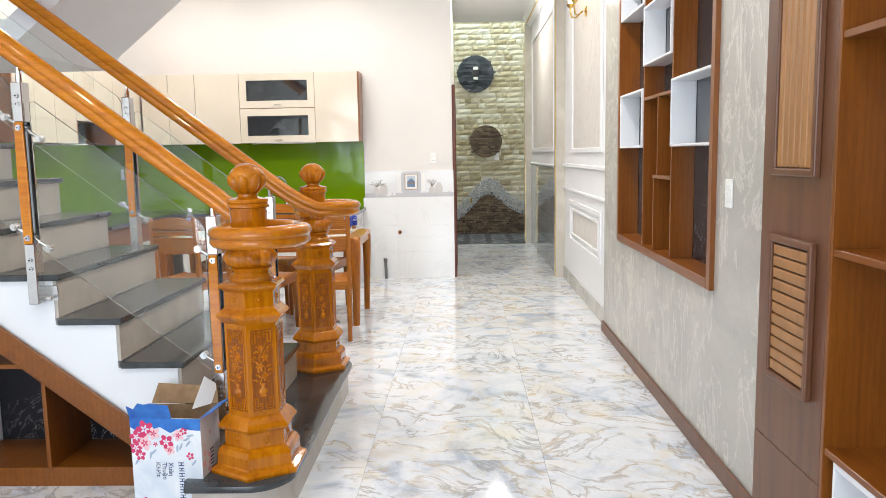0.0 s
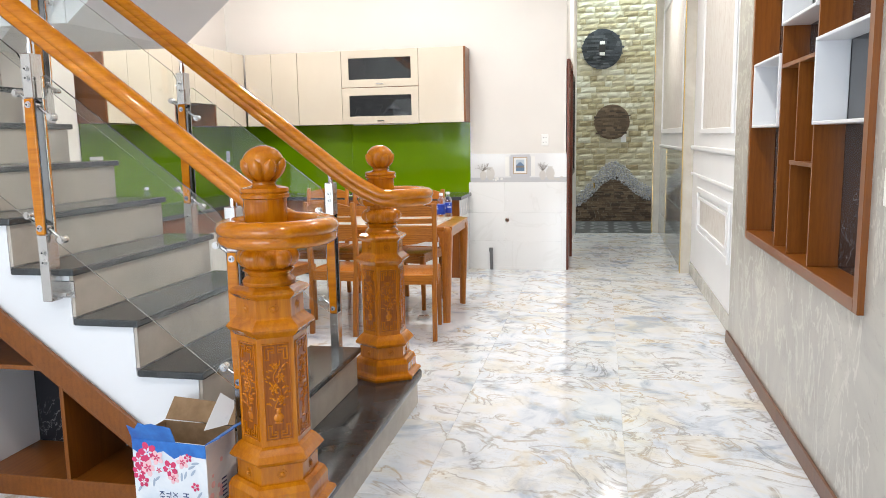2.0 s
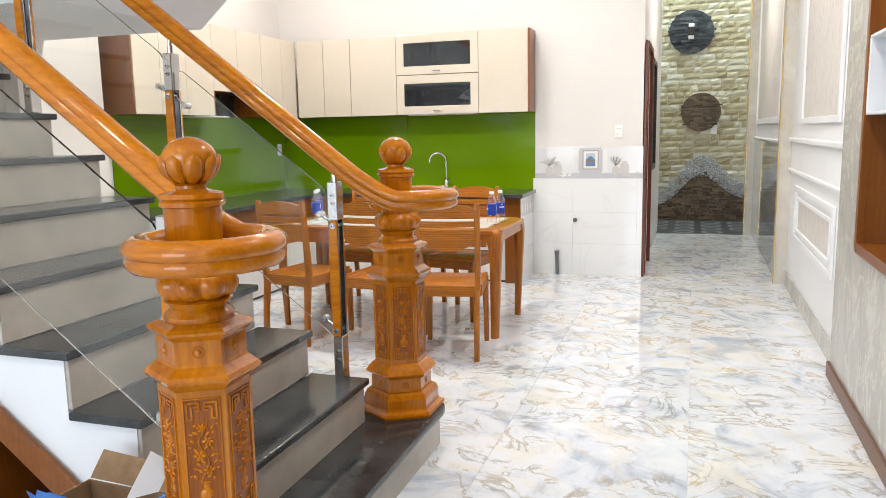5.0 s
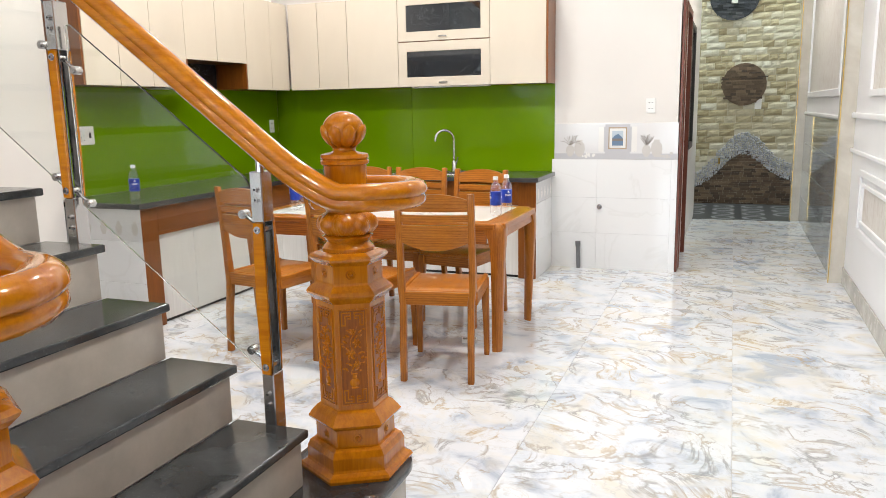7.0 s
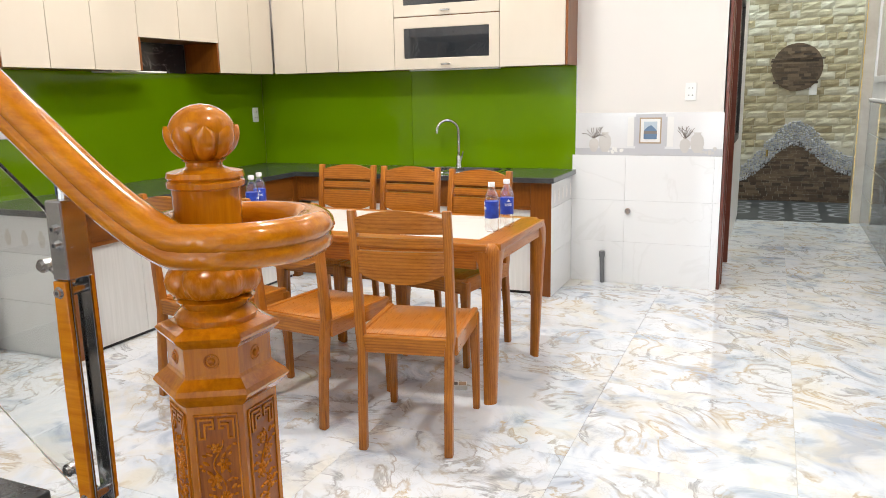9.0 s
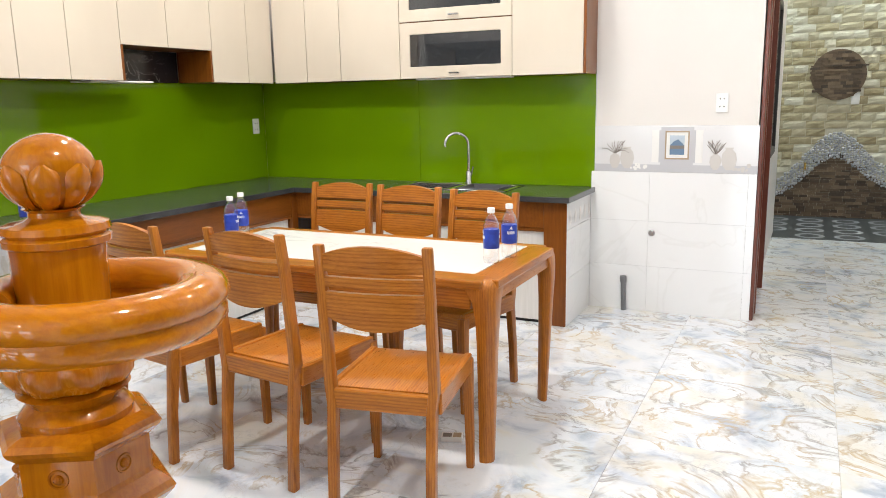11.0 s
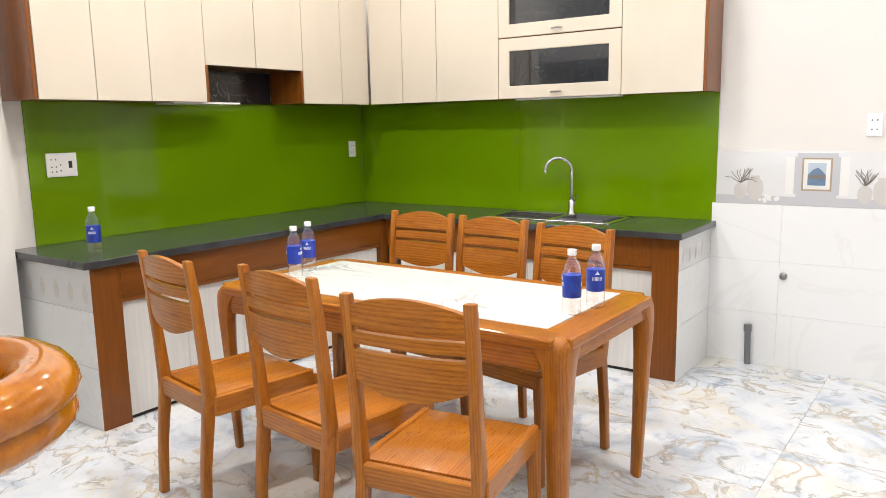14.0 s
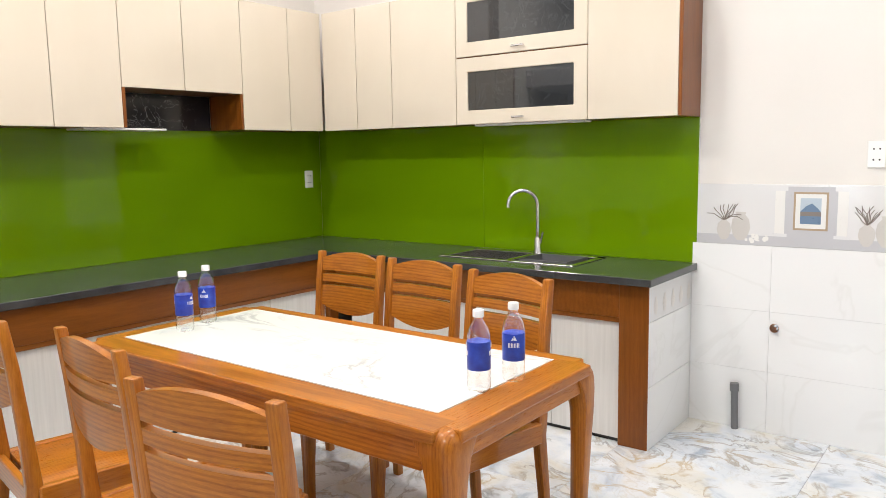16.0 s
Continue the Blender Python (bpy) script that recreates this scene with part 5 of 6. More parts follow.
part("white_top", box(-2.391, -1.884, YF - 0.006, YK - 0.002, 0.509, 0.5265, 0.001), WHITELAM, us, "white compartment top")
part("white_bottom", box(-2.391, -1.884, YF - 0.006, YK - 0.002, 0.0765, 0.094, 0.001), WHITELAM, us, "white compartment bottom")
struct("wall_under_stairs", prism([(-0.85, 0.0), (-0.85, 0.06), (-2.95, 1.64), (XL, 1.9), (XL, 0.0)], "y", 4.45, 4.55), WHITE, "white wall closing the space under the stairs", "wall")


# ---------- cardboard box ----------
cb = thing("cardboard_box", (-0.78, 3.68, 0), "open white and blue printed cardboard carton standing on end", "box")
M = pose(-0.785, 3.682, 0, 0, 0, -4)
bw, bd, bh = 0.285, 0.185, 0.412
t = 0.004
part("front_side", at(box(-bw / 2, bw / 2, -bd / 2, -bd / 2 + t, 0, bh), M), BOXWHITE, cb)
part("rear_side", at(box(-bw / 2, bw / 2, bd / 2 - t, bd / 2, 0, bh - 0.004), M), CARD, cb)
part("end_side", at(box(-bw / 2, -bw / 2 + t, -bd / 2 + t, bd / 2 - t, 0, bh - 0.002), M), CARD, cb)
part("end_side", at(box(bw / 2 - t, bw / 2, -bd / 2 + t, bd / 2 - t, 0, bh - 0.002), M), BOXWHITE, cb)
part("bottom", at(box(-bw / 2 + t, bw / 2 - t, -bd / 2 + t, bd / 2 - t, 0.001, 0.005), M), CARD, cb)


def ragged(x0, x1, z0, z1, seed, n=7):
    r = random.Random(seed)
    pts = [(x0, z0), (x1, z0)]
    for k in range(n + 1):
        u = 1 - k / n
        pts.append((x0 + (x1 - x0) * u, z0 + (z1 - z0) * (0.55 + 0.45 * r.random())))
    return pts


Fm = M @ pose(0, -bd / 2, bh)
part("flap", at(prism(ragged(-bw / 2, -bw / 2 + 0.17, 0, 0.075, 5), "y", 0, 0.003), Fm @ pose(0, 0, 0, 22)), BOXBLUE, cb, "torn blue flap")
part("flap", at(prism(ragged(-bw / 2, bw / 2, 0.0, -0.062, 9), "y", -0.0012, 0), Fm), BOXBLUE, cb, "blue printed edge")
part("flap", at(prism(ragged(-bd / 2, bd / 2, 0, 0.085, 7), "y", 0, 0.003), M @ pose(bw / 2, 0, bh, 0, 0, 90) @ pose(0, 0, 0, 62)), BOXBLUE, cb, "torn blue flap")
part("flap", at(prism([(-bw / 2, 0), (bw / 2, 0), (bw / 2 - 0.02, 0.075), (-bw / 2 + 0.01, 0.085)], "y", 0, 0.003), M @ pose(0, bd / 2, bh, -35)), CARD, cb, "bare brown card flap")
part("flap", at(prism([(-0.05, 0), (0.06, 0), (0.075, 0.075), (0.03, 0.115), (-0.03, 0.03)], "y", 0, 0.003), M @ pose(bw / 2 - 0.05, bd / 2 - 0.03, bh, 0, 0, 55) @ pose(0, 0, 0, -15)), PRINTLIGHT, cb, "torn pale flap")
r5 = random.Random(12)
LEAFPRINT = mat("grey_blue_leaf_print", (0.36, 0.43, 0.54), 0.5)


def blossom(x, z, k, m):
    bm = bmesh.new()
    turn = r5.random()
    for q in range(5):
        a = q * math.tau / 5 + turn
        bmesh.ops.create_uvsphere(bm, u_segments=8, v_segments=5, radius=1, matrix=Matrix.Translation((x + 0.017 * k * math.cos(a), -bd / 2 - 0.0016, z + 0.017 * k * math.sin(a))) @ Matrix.Rotation(-a, 4, "Y") @ Matrix.Diagonal((0.016 * k, 0.0008, 0.011 * k, 1)))
    part("printed_flower", at(bm, M), m, cb)
    bm = bmesh.new()
    for q in range(5):
        a = (q + 0.5) * math.tau / 5 + turn
        bmesh.ops.create_uvsphere(bm, u_segments=6, v_segments=4, radius=1, matrix=Matrix.Translation((x + 0.009 * k * math.cos(a), -bd / 2 - 0.0022, z + 0.009 * k * math.sin(a))) @ Matrix.Rotation(-a, 4, "Y") @ Matrix.Diagonal((0.008 * k, 0.0008, 0.0035 * k, 1)))
    part("printed_flower", at(bm, M), BOXWHITE if m is PINK else PINK, cb)


for x, z, k, m in ((-0.118, 0.335, 0.9, PINK), (-0.082, 0.368, 1.15, PINK), (-0.048, 0.352, 0.85, PALEPINK), (-0.122, 0.292, 0.85, PINK), (-0.086, 0.312, 1.0, PALEPINK), (-0.106, 0.262, 0.7, PINK), (-0.042, 0.308, 0.7, BOXWHITE), (0.002, 0.318, 0.95, PINK), (0.014, 0.286, 0.7, PALEPINK), (0.052, 0.345, 0.75, PALEPINK), (0.074, 0.362, 0.5, PINK), (0.096, 0.262, 0.5, PINK), (-0.10, 0.06, 0.9, PINK), (-0.06, 0.04, 0.8, PALEPINK), (0.02, 0.03, 0.7, PINK), (0.09, 0.12, 0.35, PINK)):
    blossom(x, z, k, m)
for x, z, turn in ((0.085, 0.33, 0.5), (0.10, 0.345, 0.2), (0.09, 0.312, 0.9), (0.06, 0.300, 1.2), (0.045, 0.292, 1.5), (-0.122, 0.235, 1.0), (-0.065, 0.262, 1.4), (-0.052, 0.276, 0.7), (0.11, 0.235, 0.9)):
    bm = bmesh.new()
    bmesh.ops.create_uvsphere(bm, u_segments=8, v_segments=5, radius=1, matrix=Matrix.Translation((x, -bd / 2 - 0.0012, z)) @ Matrix.Rotation(-turn, 4, "Y") @ Matrix.Diagonal((0.016, 0.0006, 0.0045, 1)))
    part("printed_leaf", at(bm, M), LEAFPRINT, cb)
bm = bmesh.new()
for k in range(8):
    z = 0.235 - k * 0.022
    box(0.046, 0.068, -bd / 2 - 0.0012, -bd / 2, z - 0.003, z, 0, bm)
    box(0.046, 0.068, -bd / 2 - 0.0012, -bd / 2, z - 0.014, z - 0.011, 0, bm)
    box(0.056, 0.059, -bd / 2 - 0.0012, -bd / 2, z - 0.011, z - 0.003, 0, bm)
part("wordmark_bar", at(bm, M), INKNAVY, cb)
for i, word in enumerate(("Xuân", "Thuần", "Khiết")):
    cu = bpy.data.curves.new("lettering", "FONT")
    cu.body, cu.size, cu.extrude = word, 0.027, 0.0004
    cu.materials.append(INKNAVY)
    ob = new("lettering", cu)
    ob.parent = cb
    ob.matrix_basis = Matrix.Translation(-Vector((-0.78, 3.68, 0))) @ M @ pose(0.006 - i * 0.026, -bd / 2 - 0.0012, 0.235, 90, 0, 0) @ pose(0, 0, 0, 0, 0, -90)
bm = bmesh.new()
for k in range(7):
    z = 0.26 - k * 0.03
    box(bw / 2, bw / 2 + 0.001, -0.01, 0.02, z - 0.005, z, 0, bm)
    box(bw / 2, bw / 2 + 0.001, -0.01, 0.02, z - 0.020, z - 0.015, 0, bm)
part("wordmark_bar", at(bm, M), INKNAVY, cb)
bm = bmesh.new()
for k in range(26):
    bmesh.ops.create_uvsphere(bm, u_segments=6, v_segments=4, radius=r5.uniform(0.006, 0.016), matrix=Matrix.Translation((bw / 2, r5.uniform(-0.09, 0.09), r5.uniform(0.08, 0.34))) @ Matrix.Diagonal((0.05, 1, 1, 1)))
part("printed_flower", at(bm, M), PALEPINK, cb)


# ---------- wall niche in the grey wall ----------
nc = thing("wall_niche_shelf", (XR + 0.1, 5.0, NZ0), "red-brown recessed wall shelf with white box compartments", "shelf unit")
D = 0.115
fx0 = XR - 0.022
part("back", box(XR + D, XR + D + 0.012, NY0, NY1, NZ0, NZ1), BLACKMARBLE, nc, "black marbled back panel")
part("frame_side", box(fx0, XR + D, NY0 - 0.03, NY0 + 0.018, NZ0 - 0.03, NZ1 + 0.03, 0.002), LAM, nc)
part("frame_side", box(fx0, XR + D, NY1 - 0.018, NY1 + 0.03, NZ0 - 0.03, NZ1 + 0.03, 0.002), LAM, nc)
part("frame_sill", box(fx0, XR + D, NY0 + 0.018, NY1 - 0.018, NZ0 - 0.03, NZ0 + 0.018, 0.002), LAMX, nc)
part("frame_head", box(fx0, XR + D, NY0 + 0.018, NY1 - 0.018, NZ1 - 0.018, NZ1 + 0.03, 0.002), LAMX, nc)
x0, x1 = XR - 0.005, XR + D
YA, YC = 5.425, 4.805
part("divider", box(x0, x1, YA - 0.009, YA + 0.009, NZ0 + 0.018, NZ1 - 0.018, 0.001), LAM, nc)
part("divider", box(x0, x1, YC - 0.009, YC + 0.009, NZ0 + 0.018, NZ1 - 0.018, 0.001), LAM, nc)
part("shelf", box(x0, x1, YC + 0.009, YA - 0.009, 1.710, 1.728, 0.001), LAMX, nc)
part("divider", box(x0, x1, 5.085, 5.103, 1.275, 1.710, 0.001), LAM, nc)
part("shelf", box(x0, x1, YC + 0.009, 5.195, 1.257, 1.275, 0.001), LAMX, nc)
part("divider", box(x0, x1, 5.160, 5.178, NZ0 + 0.018, 1.257, 0.001), LAM, nc)
for y0, y1, z0, z1 in ((YA + 0.009, NY1 - 0.018, 1.432, 1.785), (YC + 0.009, YA - 0.009, 1.910, 2.25), (NY0 + 0.018, YC - 0.009, 1.432, 1.780), (YA + 0.009, NY1 - 0.018, 2.27, 2.51)):
    bm = hollow("x", y0, y1, z0, z1, 0.014, 0.014, x0 - 0.012, x1 - 0.001)
    part("white_box", bm, WHITELAM, nc, "white laminate box compartment")

# ---------- walnut pillar with slats, and the shelf bay beside it ----------
pl = thing("walnut_pillar", (XR, 3.3, 0), "dark walnut wall pillar with ribbed and louvred panels", "pillar")
PY0, PY1 = 3.045, 3.56
part("panel", box(XR - 0.012, 1.88, PY0, PY1 - 0.001, 0.372, TOP - 0.001, 0.002), WALNUT, pl)
part("lower_panel", box(XR - 0.012, 1.88, PY0, PY1 - 0.001, 0, 0.369, 0.002), WALNUT, pl)
for z0, z1 in ((0.615, 1.120), (1.322, 2.9)):
    y0, y1 = 3.115, 3.435
    bm = hollow("x", y0, y1, z0, z1, 0.026, 0.026, XR - 0.036, XR - 0.012)
    f = part("panel_frame", bm, WALNUT, pl, "raised walnut frame")
    if z1 < 2:
        k = 11
        for i in range(k):
            z = z0 + 0.03 + (z1 - z0 - 0.06) * i / k
            part("slat", prism([(y0 + 0.027, z + 0.002), (y1 - 0.027, z + 0.002), (y1 - 0.027, z + 0.037), (y0 + 0.027, z + 0.037)], "x", XR - 0.028, XR - 0.0125, 0.005), OAKSLAT, f, "light brown slat")
    else:
        k = 6
        for i in range(k):
            y = y0 + 0.028 + (y1 - y0 - 0.056) * i / k
            part("rib", box(XR - 0.030, XR - 0.0125, y + 0.003, y + (y1 - y0 - 0.056) / k - 0.003, z0 + 0.027, z1 - 0.027, 0.007, None, 2), OAKSLAT, f, "light brown rib")
bs = thing("tall_shelf_unit", (1.7, 2.2, 0), "red-brown tall built-in shelf unit", "shelf unit")
part("side", box(XR - 0.012, 1.88, PY0 - 0.020, PY0 - 0.002, 0, TOP - 0.001, 0.002), LAM, bs)
part("side", box(XR - 0.012, 1.88, 1.45, 1.47, 0, TOP - 0.001, 0.002), LAM, bs)
part("back", box(1.86, 1.88, 1.47, PY0 - 0.021, 0, TOP - 0.001), LAM, bs)
for z in (0.06, 0.482, 1.093, 1.72, 2.33):
    part("shelf", box(XR - 0.008, 1.859, 1.47, PY0 - 0.021, z, z + 0.022, 0.002), LAMX, bs)
part("white_box", box(XR - 0.004, 1.70, 2.55, 2.565, 0.085, 0.480, 0.001, box(XR - 0.004, 1.70, 2.96, 2.975, 0.085, 0.480, 0.001, box(XR - 0.004, 1.70, 2.565, 2.96, 0.462, 0.480, 0.001))), WHITELAM, bs, "white laminate compartment")
struct("wall_east_front", box(XR, 1.9, -2.7, 1.449, 0, TOP), GREYMARBLE, "grey marble wall near the entrance", "wall")

# ---------- white panelled wall: mouldings and wallpaper ----------
def frame_moulding(x, y0, y1, z0, z1, name, w=0.045):
    return hollow("x", y0, y1, z0, z1, w, w, x - 0.021, x - 0.001)


pn = thing("wall_panelling", (XW, 8, 1), "white mouldings framing pale textured wallpaper on the wall", "panelling", "wall panelling")
part("moulding", frame_moulding(XW, 7.04, 8.72, 1.405, 3.2, "a"), MOULD, pn)
part("wallpaper", box(XW - 0.004, XW - 0.0005, 7.08, 8.68, 1.445, 3.16), PAPER, pn, "pale textured wallpaper")
part("moulding", frame_moulding(XW, 7.04, 8.84, 0.475, 0.915, "b"), MOULD, pn)
part("wallpaper", box(XW - 0.004, XW - 0.0005, 7.15, 8.70, 0.575, 0.815), PAPER, pn, "pale textured wallpaper")
part("moulding", frame_moulding(XW, 7.13, 8.72, 0.555, 0.835, "b", 0.025), MOULD, pn)
part("dado_rail", box(XW - 0.030, XW - 0.001, 6.70, 9.36, 1.255, 1.295, 0.01, None, 2), MOULD, pn)
part("dado_rail", box(XW - 0.024, XW - 0.001, 6.70, 9.36, 1.005, 1.035, 0.008, None, 2), MOULD, pn)
pn2 = thing("wall_panelling", (1.47, 11, 1), "white mouldings and glossy grey tiles in the passage", "panelling", "wall panelling")
part("moulding", frame_moulding(1.47, 9.75, 12.5, 1.42, 3.1, "a", 0.06), MOULD, pn2)
part("wallpaper", box(1.466, 1.4695, 9.81, 12.44, 1.48, 3.04), PAPER, pn2, "pale grey wallpaper")
part("moulding", box(1.445, 1.469, 9.50, 12.72, 1.24, 1.27, 0.006), MOULD, pn2)
for i in range(4):
    for j in range(4):
        part("grey_tile", box(1.458, 1.469, 9.502 + i * 0.804, 9.502 + i * 0.804 + 0.80, j * 0.309 + 0.001, j * 0.309 + 0.306, 0.002), GREYTILE, pn2)

# gold wall sconce
sc = thing("wall_sconce", (XW - 0.02, 7.9, 2.72), "ornate gold wall sconce with small warm bulbs", "wall lamp")
part("backplate", at(lathe([(0.05, 0), (0.045, 0.012), (0.02, 0.02)], 20), pose(XW - 0.001, 7.9, 2.68, 0, -90, 0)), GOLD, sc, "", 40)
for s in (-1, 1):
    cu = bpy.data.curves.new("arm", "CURVE")
    cu.dimensions, cu.bevel_depth, cu.bevel_resolution = "3D", 0.008, 3
    sp = cu.splines.new("POLY")
    pts = [(-0.02, 0, -0.04), (-0.07, s * 0.05, -0.085), (-0.10, s * 0.10, -0.075), (-0.11, s * 0.12, -0.03), (-0.11, s * 0.12, 0.01)]
    sp.points.add(len(pts) - 1)
    for p, q in zip(sp.points, pts):
        p.co = (*q, 1)
    cu.materials.append(GOLD)
    a = new("arm", cu)
    a.parent = sc
    part("cup", at(lathe([(0.012, 0), (0.03, 0.02), (0.038, 0.035), (0.034, 0.038)], 18), Matrix.Translation((XW - 0.13, 7.9 + s * 0.12, 2.73))), GOLD, sc, "", 40)
    part("bulb", at(lathe([(0.010, 0), (0.020, 0.02), (0.026, 0.05), (0.018, 0.085), (0.004, 0.11)], 16), Matrix.Translation((XW - 0.13, 7.9 + s * 0.12, 2.765))), GLOWWARM, sc, "lit warm bulb", 60)

# ---------- passage: door, window, ceiling ----------
dr = thing("door_1", (0.27, 10.0, 0), "dark red wooden door in its frame, passage side", "door", "", "structure")
part("frame", box(0.262, 0.305, 9.60, 9.66, 0, 2.20, 0.004, box(0.262, 0.305, 10.36, 10.42, 0, 2.20, 0.004, box(0.262, 0.305, 9.66, 10.36, 2.14, 2.20, 0.004))), DOORRED, dr)
part("leaf", box(0.20, 0.24, 9.662, 10.358, 0.006, 2.138, 0.003), DOORRED, dr)
part("handle", rod((0.24, 9.73, 1.0), (0.285, 9.73, 1.0), 0.01, rod((0.285, 9.73, 1.0), (0.285, 9.83, 1.0), 0.008)), CHROME, dr)
struct("trim_corner", box(0.2795, 0.300, YB + 0.005, YB + 0.15, 0, 2.19, 0.003), DOORRED, "dark red wooden door casing at the wall corner", "trim")
wd = thing("window_1", (0.27, 10.96, 0.95), "dark framed window in the passage wall", "window", "", "structure")
part("window_frame", hollow("x", 10.60, 11.32, 0.94, 2.14, 0.06, 0.06, 0.25, 0.30), KICK, wd)
part("pane", box(0.262, 0.268, 10.655, 11.265, 0.995, 2.085), DARKGLASS, wd)
cn = thing("cornice", (1.4, 11, 3.3), "white and gold dentil cornice along the passage", "cornice", "", "structure")
part("cove", prism([(1.47, TOP - 0.001), (1.47, TOP - 0.14), (1.44, TOP - 0.13), (1.36, TOP - 0.04), (1.33, TOP - 0.001)], "y", 9.51, 12.71), MOULD, cn)
for k in range(20):
    part("gold_dentil", box(1.375, 1.40, 9.55 + k * 0.158, 9.60 + k * 0.158, TOP - 0.085, TOP - 0.06, 0.004), GOLD, cn)

# ---------- recessed ceiling lights, most of them unseen and added as fill ---
for x, y, watts in SPOTS:
    dl = thing("downlight", (x, y, TOP), "round white recessed ceiling downlight, lit, most of the set added unseen", "ceiling lamp", "ceiling downlights")
    part("ring", at(lathe([(0.062, -0.001), (0.066, -0.006), (0.056, -0.010), (0.050, -0.004)], 24), Matrix.Translation((x, y, TOP))), SWITCHW, dl, "", 40)
    part("diffuser", at(lathe([(0.049, -0.012), (0.045, -0.0125)], 24), Matrix.Translation((x, y, TOP + 0.004))), GLOW, dl, "lit diffuser")
    d = bpy.data.lights.new("downlight_beam", "AREA")
    d.shape, d.size, d.energy, d.color = "DISK", 0.20, watts, (1.0, 0.955, 0.895)
    lo = new("downlight_beam", d)
    lo.matrix_world = pose(x, y, TOP - 0.016)

# ---------- stone wall of the lightwell ----------
sw = thing("stone_wall_facing", (0.8, 14.2, 0), "cream split-stone wall with dark round insets and a pebble arch", "stone facing", "", "structure")
SYF = 14.22


def arch_out(x):
    return 0.41 + 0.57 * math.exp(-((x - 0.82) / 0.42) ** 2) + 0.13 * (x - 0.82)


def arch_in(x):
    return 0.31 + 0.435 * math.exp(-((x - 0.82) / 0.38) ** 2) + 0.10 * (x - 0.82)


DISC = [(0.633, 2.786, 0.314), (0.802, 1.626, 0.28)]


def rough_block(w, h, d, r):
    bm = bmesh.new()
    g = 3
    grid = [[bm.verts.new((-w / 2 + w * i / g, -d * (0.68 + 0.30 * r.random()) if 0 < i < g and 0 < j < g else -d * 0.42 * (0.7 + 0.5 * r.random()), -h / 2 + h * j / g)) for j in range(g + 1)] for i in range(g + 1)]
    for i in range(g):
        for j in range(g):
            bm.faces.new((grid[i][j], grid[i + 1][j], grid[i + 1][j + 1], grid[i][j + 1]))
    rim = [grid[i][0] for i in range(g + 1)] + [grid[g][j] for j in range(1, g + 1)] + [grid[i][g] for i in range(g - 1, -1, -1)] + [grid[0][j] for j in range(g - 1, 0, -1)]
    back = [bm.verts.new((p.co.x, 0, p.co.z)) for p in rim]
    for k in range(len(rim)):
        q = (k + 1) % len(rim)
        bm.faces.new((rim[k], back[k], back[q], rim[q]))
    bmesh.ops.recalc_face_normals(bm, faces=bm.faces)
    return bm


rs = random.Random(21)
shapes = []
for w in (0.20, 0.145, 0.235, 0.11):
    for k in range(3):
        ob = part("brick", at(rough_block(w - 0.005, 0.085, 0.026, rs), Matrix.Translation((0.8, 14.2, 0))), CREAMSTONE, sw)
        shapes.append((w, ob.data))
        ob.location = (3.0, 0, -9)
        bpy.data.objects.remove(ob)
z = 0.35
count = 0
while z < 4.2:
    x = -0.28 + rs.uniform(-0.15, 0)
    while x < 1.72:
        w, me = rs.choice(shapes)
        cx = x + w / 2
        hide = cx > 1.80 or z - 0.02 < arch_out(cx) or any((cx - a) ** 2 + (z - b) ** 2 < (r - 0.06) ** 2 for a, b, r in DISC)
        if not hide and count < 900:
            ob = new("brick", me)
            ob.parent = sw
            ob.location = (cx - 0.8, SYF - 14.2, z)
            count += 1
        x += w
    z += 0.09


def ledges(inside, x0, x1, z0, z1, mm, name, y, r):
    bm = bmesh.new()
    z = z0
    while z < z1:
        h = r.uniform(0.018, 0.04)
        x = x0 - r.uniform(0, 0.1)
        while x < x1:
            w = r.uniform(0.05, 0.16)
            if inside(x + w / 2, z + h / 2):
                d = r.uniform(0.008, 0.028) if inside(x, z + h) and inside(x + w, z + h) else 0.010
                box(x, x + w - 0.002, y - d, y, z, z + h - 0.002, 0, bm)
            x += w
        z += h
    o = part(name, bm, mm, sw)
    tagged(o, "", "", "", "stuff")


ledges(lambda x, z: z < arch_in(x), -0.28, 1.72, 0.0, 0.9, DARKSTONE, "dark_ledge_stones", SYF, rs)
for (a, b, r), mm in zip(DISC, (BLACKSTONE, DARKSTONE)):
    part("disc_bed", rod((a, SYF, b), (a, SYF - 0.046, b), r, None, 64), mm, sw)
    ledges(lambda x, z: (x - a) ** 2 + (z - b) ** 2 < (r - 0.01) ** 2, a - r, a + r, b - r, b + r, mm, "disc_ledge_stones", SYF - 0.045, rs)
verts, faces = [], []
bm = bmesh.new()
bmesh.ops.create_icosphere(bm, subdivisions=1, radius=1)
unit = [p.co.copy() for p in bm.verts]
tris = [[p.index for p in f.verts] for f in bm.faces]
bm.free()
x = -0.25
while x < 1.72:
    z = arch_in(x) - 0.045
    while z < arch_out(x) + 0.012:
        k = rs.uniform(0.010, 0.019)
        o = len(verts)
        px, pz = x + rs.uniform(-0.008, 0.008), z + rs.uniform(-0.008, 0.008)
        verts += [(px + p.x * k - 0.8, SYF - 0.020 + p.y * k - 14.2, pz + p.z * k) for p in unit]
        faces += [[i + o for i in f] for f in tris]
        z += 0.025
    x += 0.025
me = bpy.data.meshes.new("pebbles")
me.from_pydata(verts, [], faces)
me.materials.append(PEBBLE)
pb = new("pebbles", me)
pb.parent = sw
tagged(pb, "pale grey pebble arch", "", "", "stuff")
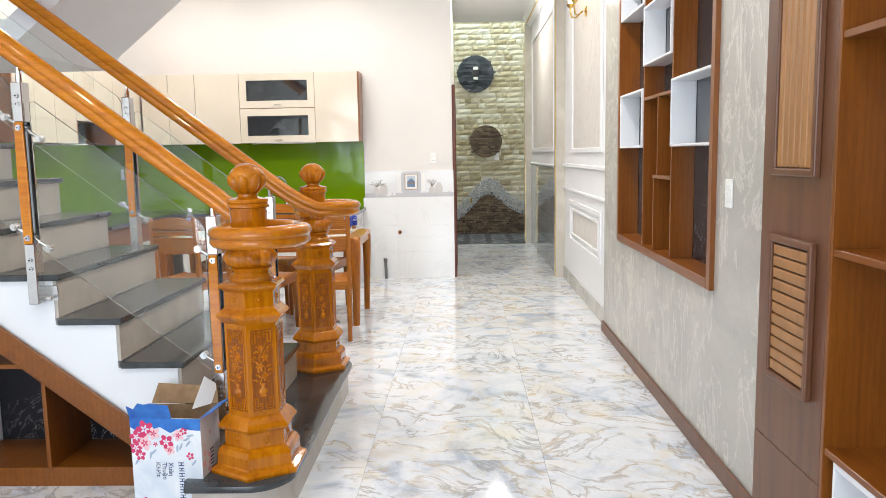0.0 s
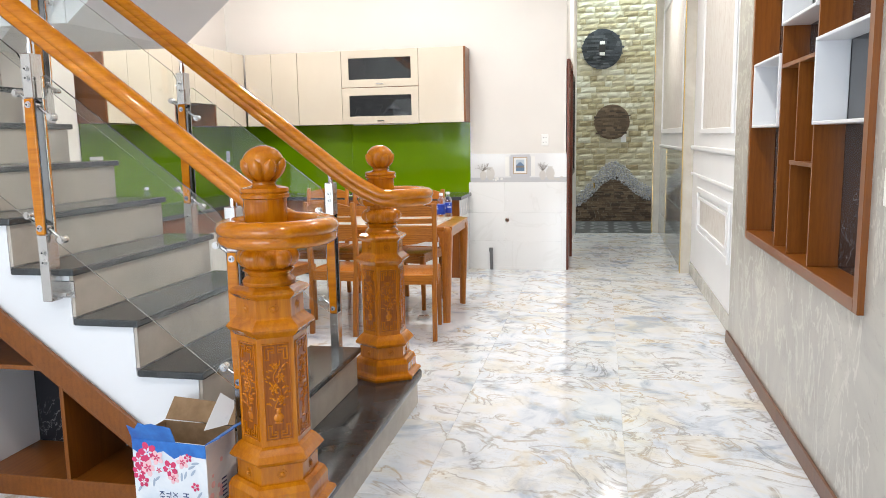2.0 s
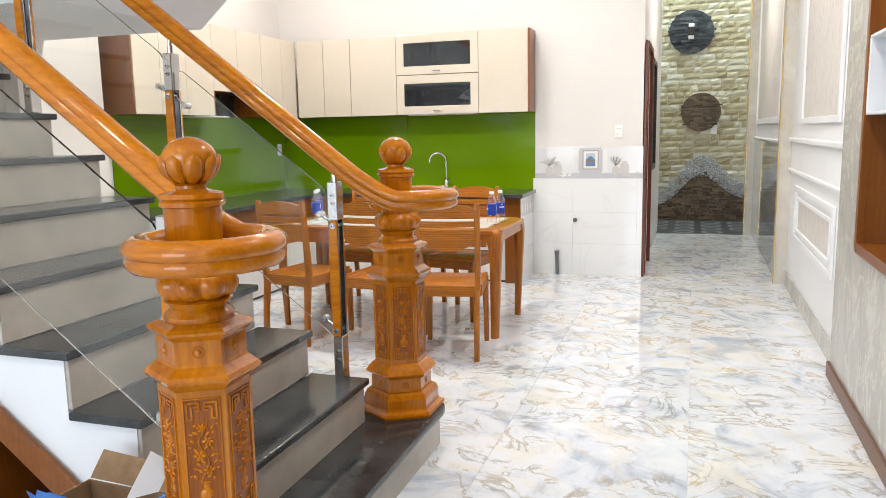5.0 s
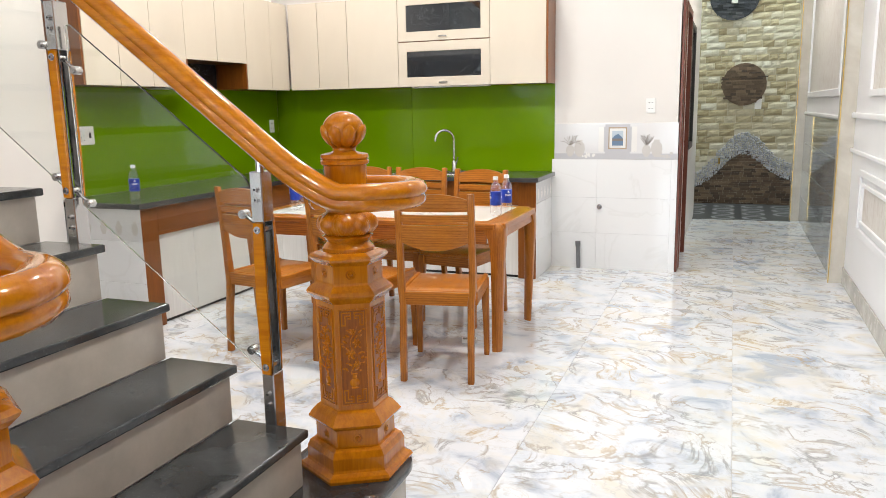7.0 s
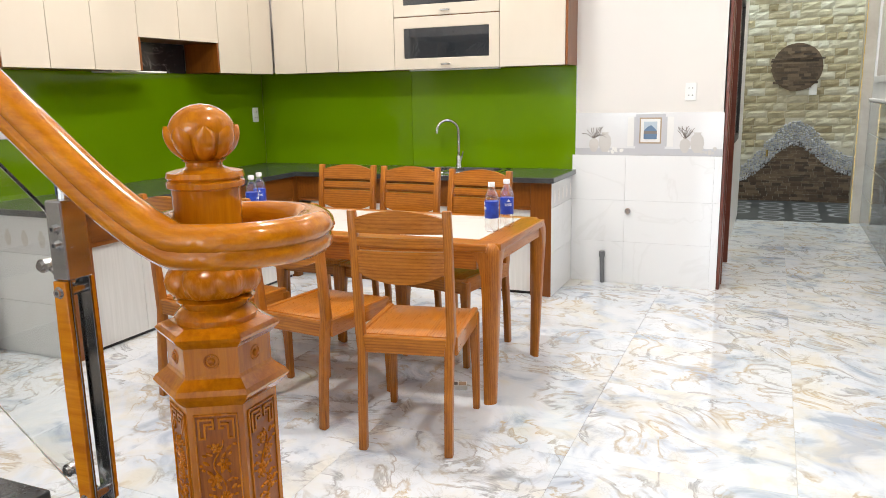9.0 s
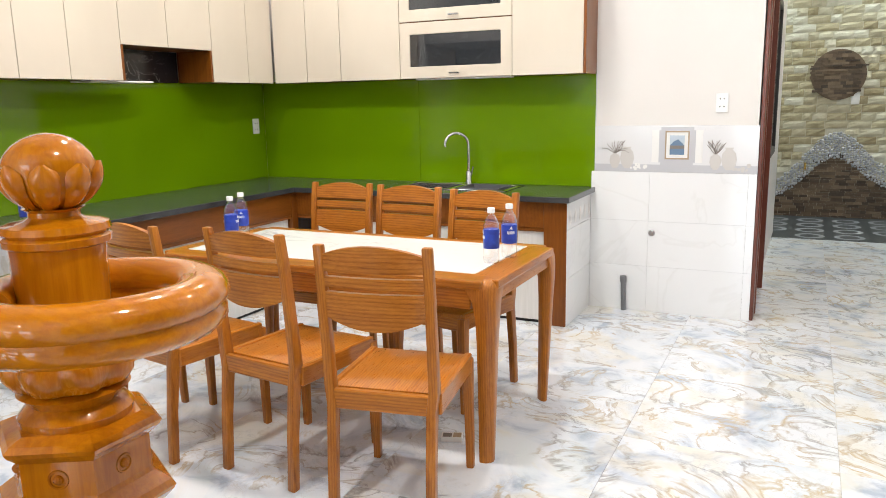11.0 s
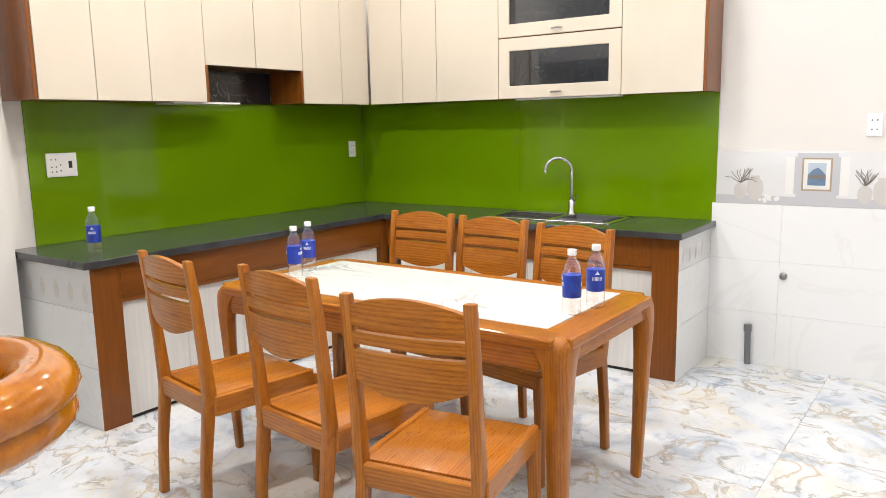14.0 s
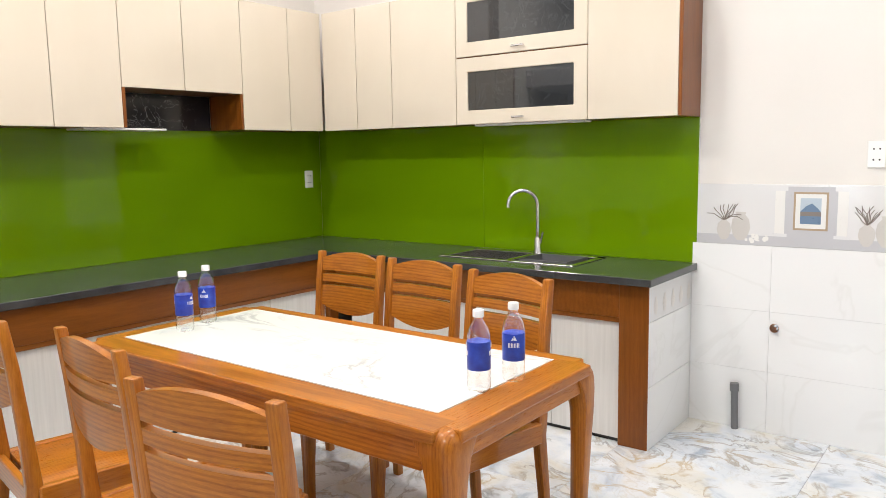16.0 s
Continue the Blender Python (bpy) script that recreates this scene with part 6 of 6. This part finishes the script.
ws = thing("outdoor_wall_lamp", (0.633, 14.17, 2.79), "small black and white up-down lamp on the dark disc", "wall lamp")
part("body", box(0.583, 0.683, 14.08, 14.185, 2.73, 2.85, 0.006), KICK, ws)
part("white_cap", box(0.593, 0.673, 14.09, 14.175, 2.85, 2.90, 0.004), SWITCHW, ws)
part("white_cap", box(0.593, 0.673, 14.09, 14.175, 2.68, 2.73, 0.004), SWITCHW, ws)
s, m = socket((0.99, SYF - 0.025, 1.36), "-y", 0.085, 0.13, "white wall socket on the stone wall")
struct("lightwell_floor", box(0.271, 1.369, 12.64, 12.955, -0.007, 0.004, 0, box(-0.3, 1.72, 12.955, 14.21, -0.02, 0.004)), PAVER, "dark patterned lightwell floor", "floor")
pv = thing("floor_inlay", (0.8, 13.6, 0), "pale ring pattern on the dark lightwell floor", "floor pattern", "", "structure")
for i in range(6):
    for j in range(4):
        cx, cy = -0.1 + i * 0.36, 12.82 + j * 0.36
        if j == 0 and not 0.45 < cx < 1.2:
            continue
        bm = bmesh.new()
        for k in range(20):
            a, b = k * math.tau / 20, (k + 1) * math.tau / 20
            q = [bm.verts.new((cx + rr * math.cos(t2), cy + rr * math.sin(t2), 0.0050)) for rr, t2 in ((0.09, a), (0.14, a), (0.14, b), (0.09, b))]
            bm.faces.new(q)
        bmesh.ops.recalc_face_normals(bm, faces=bm.faces)
        part("ring", bm, PAVERING, pv)
tap = thing("garden_tap", (0.62, 14.17, 0.6), "small brass tap on the dark stones", "tap")
part("spout", rod((0.53, 14.19, 0.62), (0.53, 14.12, 0.62), 0.012, rod((0.53, 14.125, 0.64), (0.53, 14.125, 0.56), 0.012)), GOLD, tap)


# ---------- dark rounded object by the under-stair shelf, kind unknown, built as a bucket ---
bu = thing("plastic_bucket", (-1.80, 3.56, 0), "dark grey rounded object of unknown kind, shaped as a tub", "bucket")
part("tub", at(lathe([(0.085, 0.0), (0.10, 0.10), (0.108, 0.125), (0.108, 0.135), (0.10, 0.137), (0.095, 0.12), (0.08, 0.012)], 28), Matrix.Translation((-1.80, 3.56, 0))), RUBBER, bu, "", 40)


# ---------- floor tiles ----------
floor = thing("floor", (0, 0, 0), "glossy white marble floor tiles with gold and grey veins", "floor", "", "structure")
tile_mesh = None
for i in range(-5, 4):
    for j in range(-5, 20):
        x0, y0 = -0.08 + 0.82 * i, 0.87 + 0.82 * j - 0.82
        if x0 > 1.9 or x0 + 0.8 < -3.6 or y0 > 12.9 or y0 < -3.0:
            continue
        if tile_mesh is None:
            ob = part("floor_tile", box(0.0006, 0.8194, 0.0006, 0.8194, -0.008, 0, 0.0006), MARBLE, floor)
            tile_mesh = ob.data
            ob.location = (x0, y0, 0)
        else:
            ob = new("floor_tile", tile_mesh)
            ob.parent = floor
            ob.location = (x0, y0, 0)
            ob.rotation_euler = (0, 0, 0)
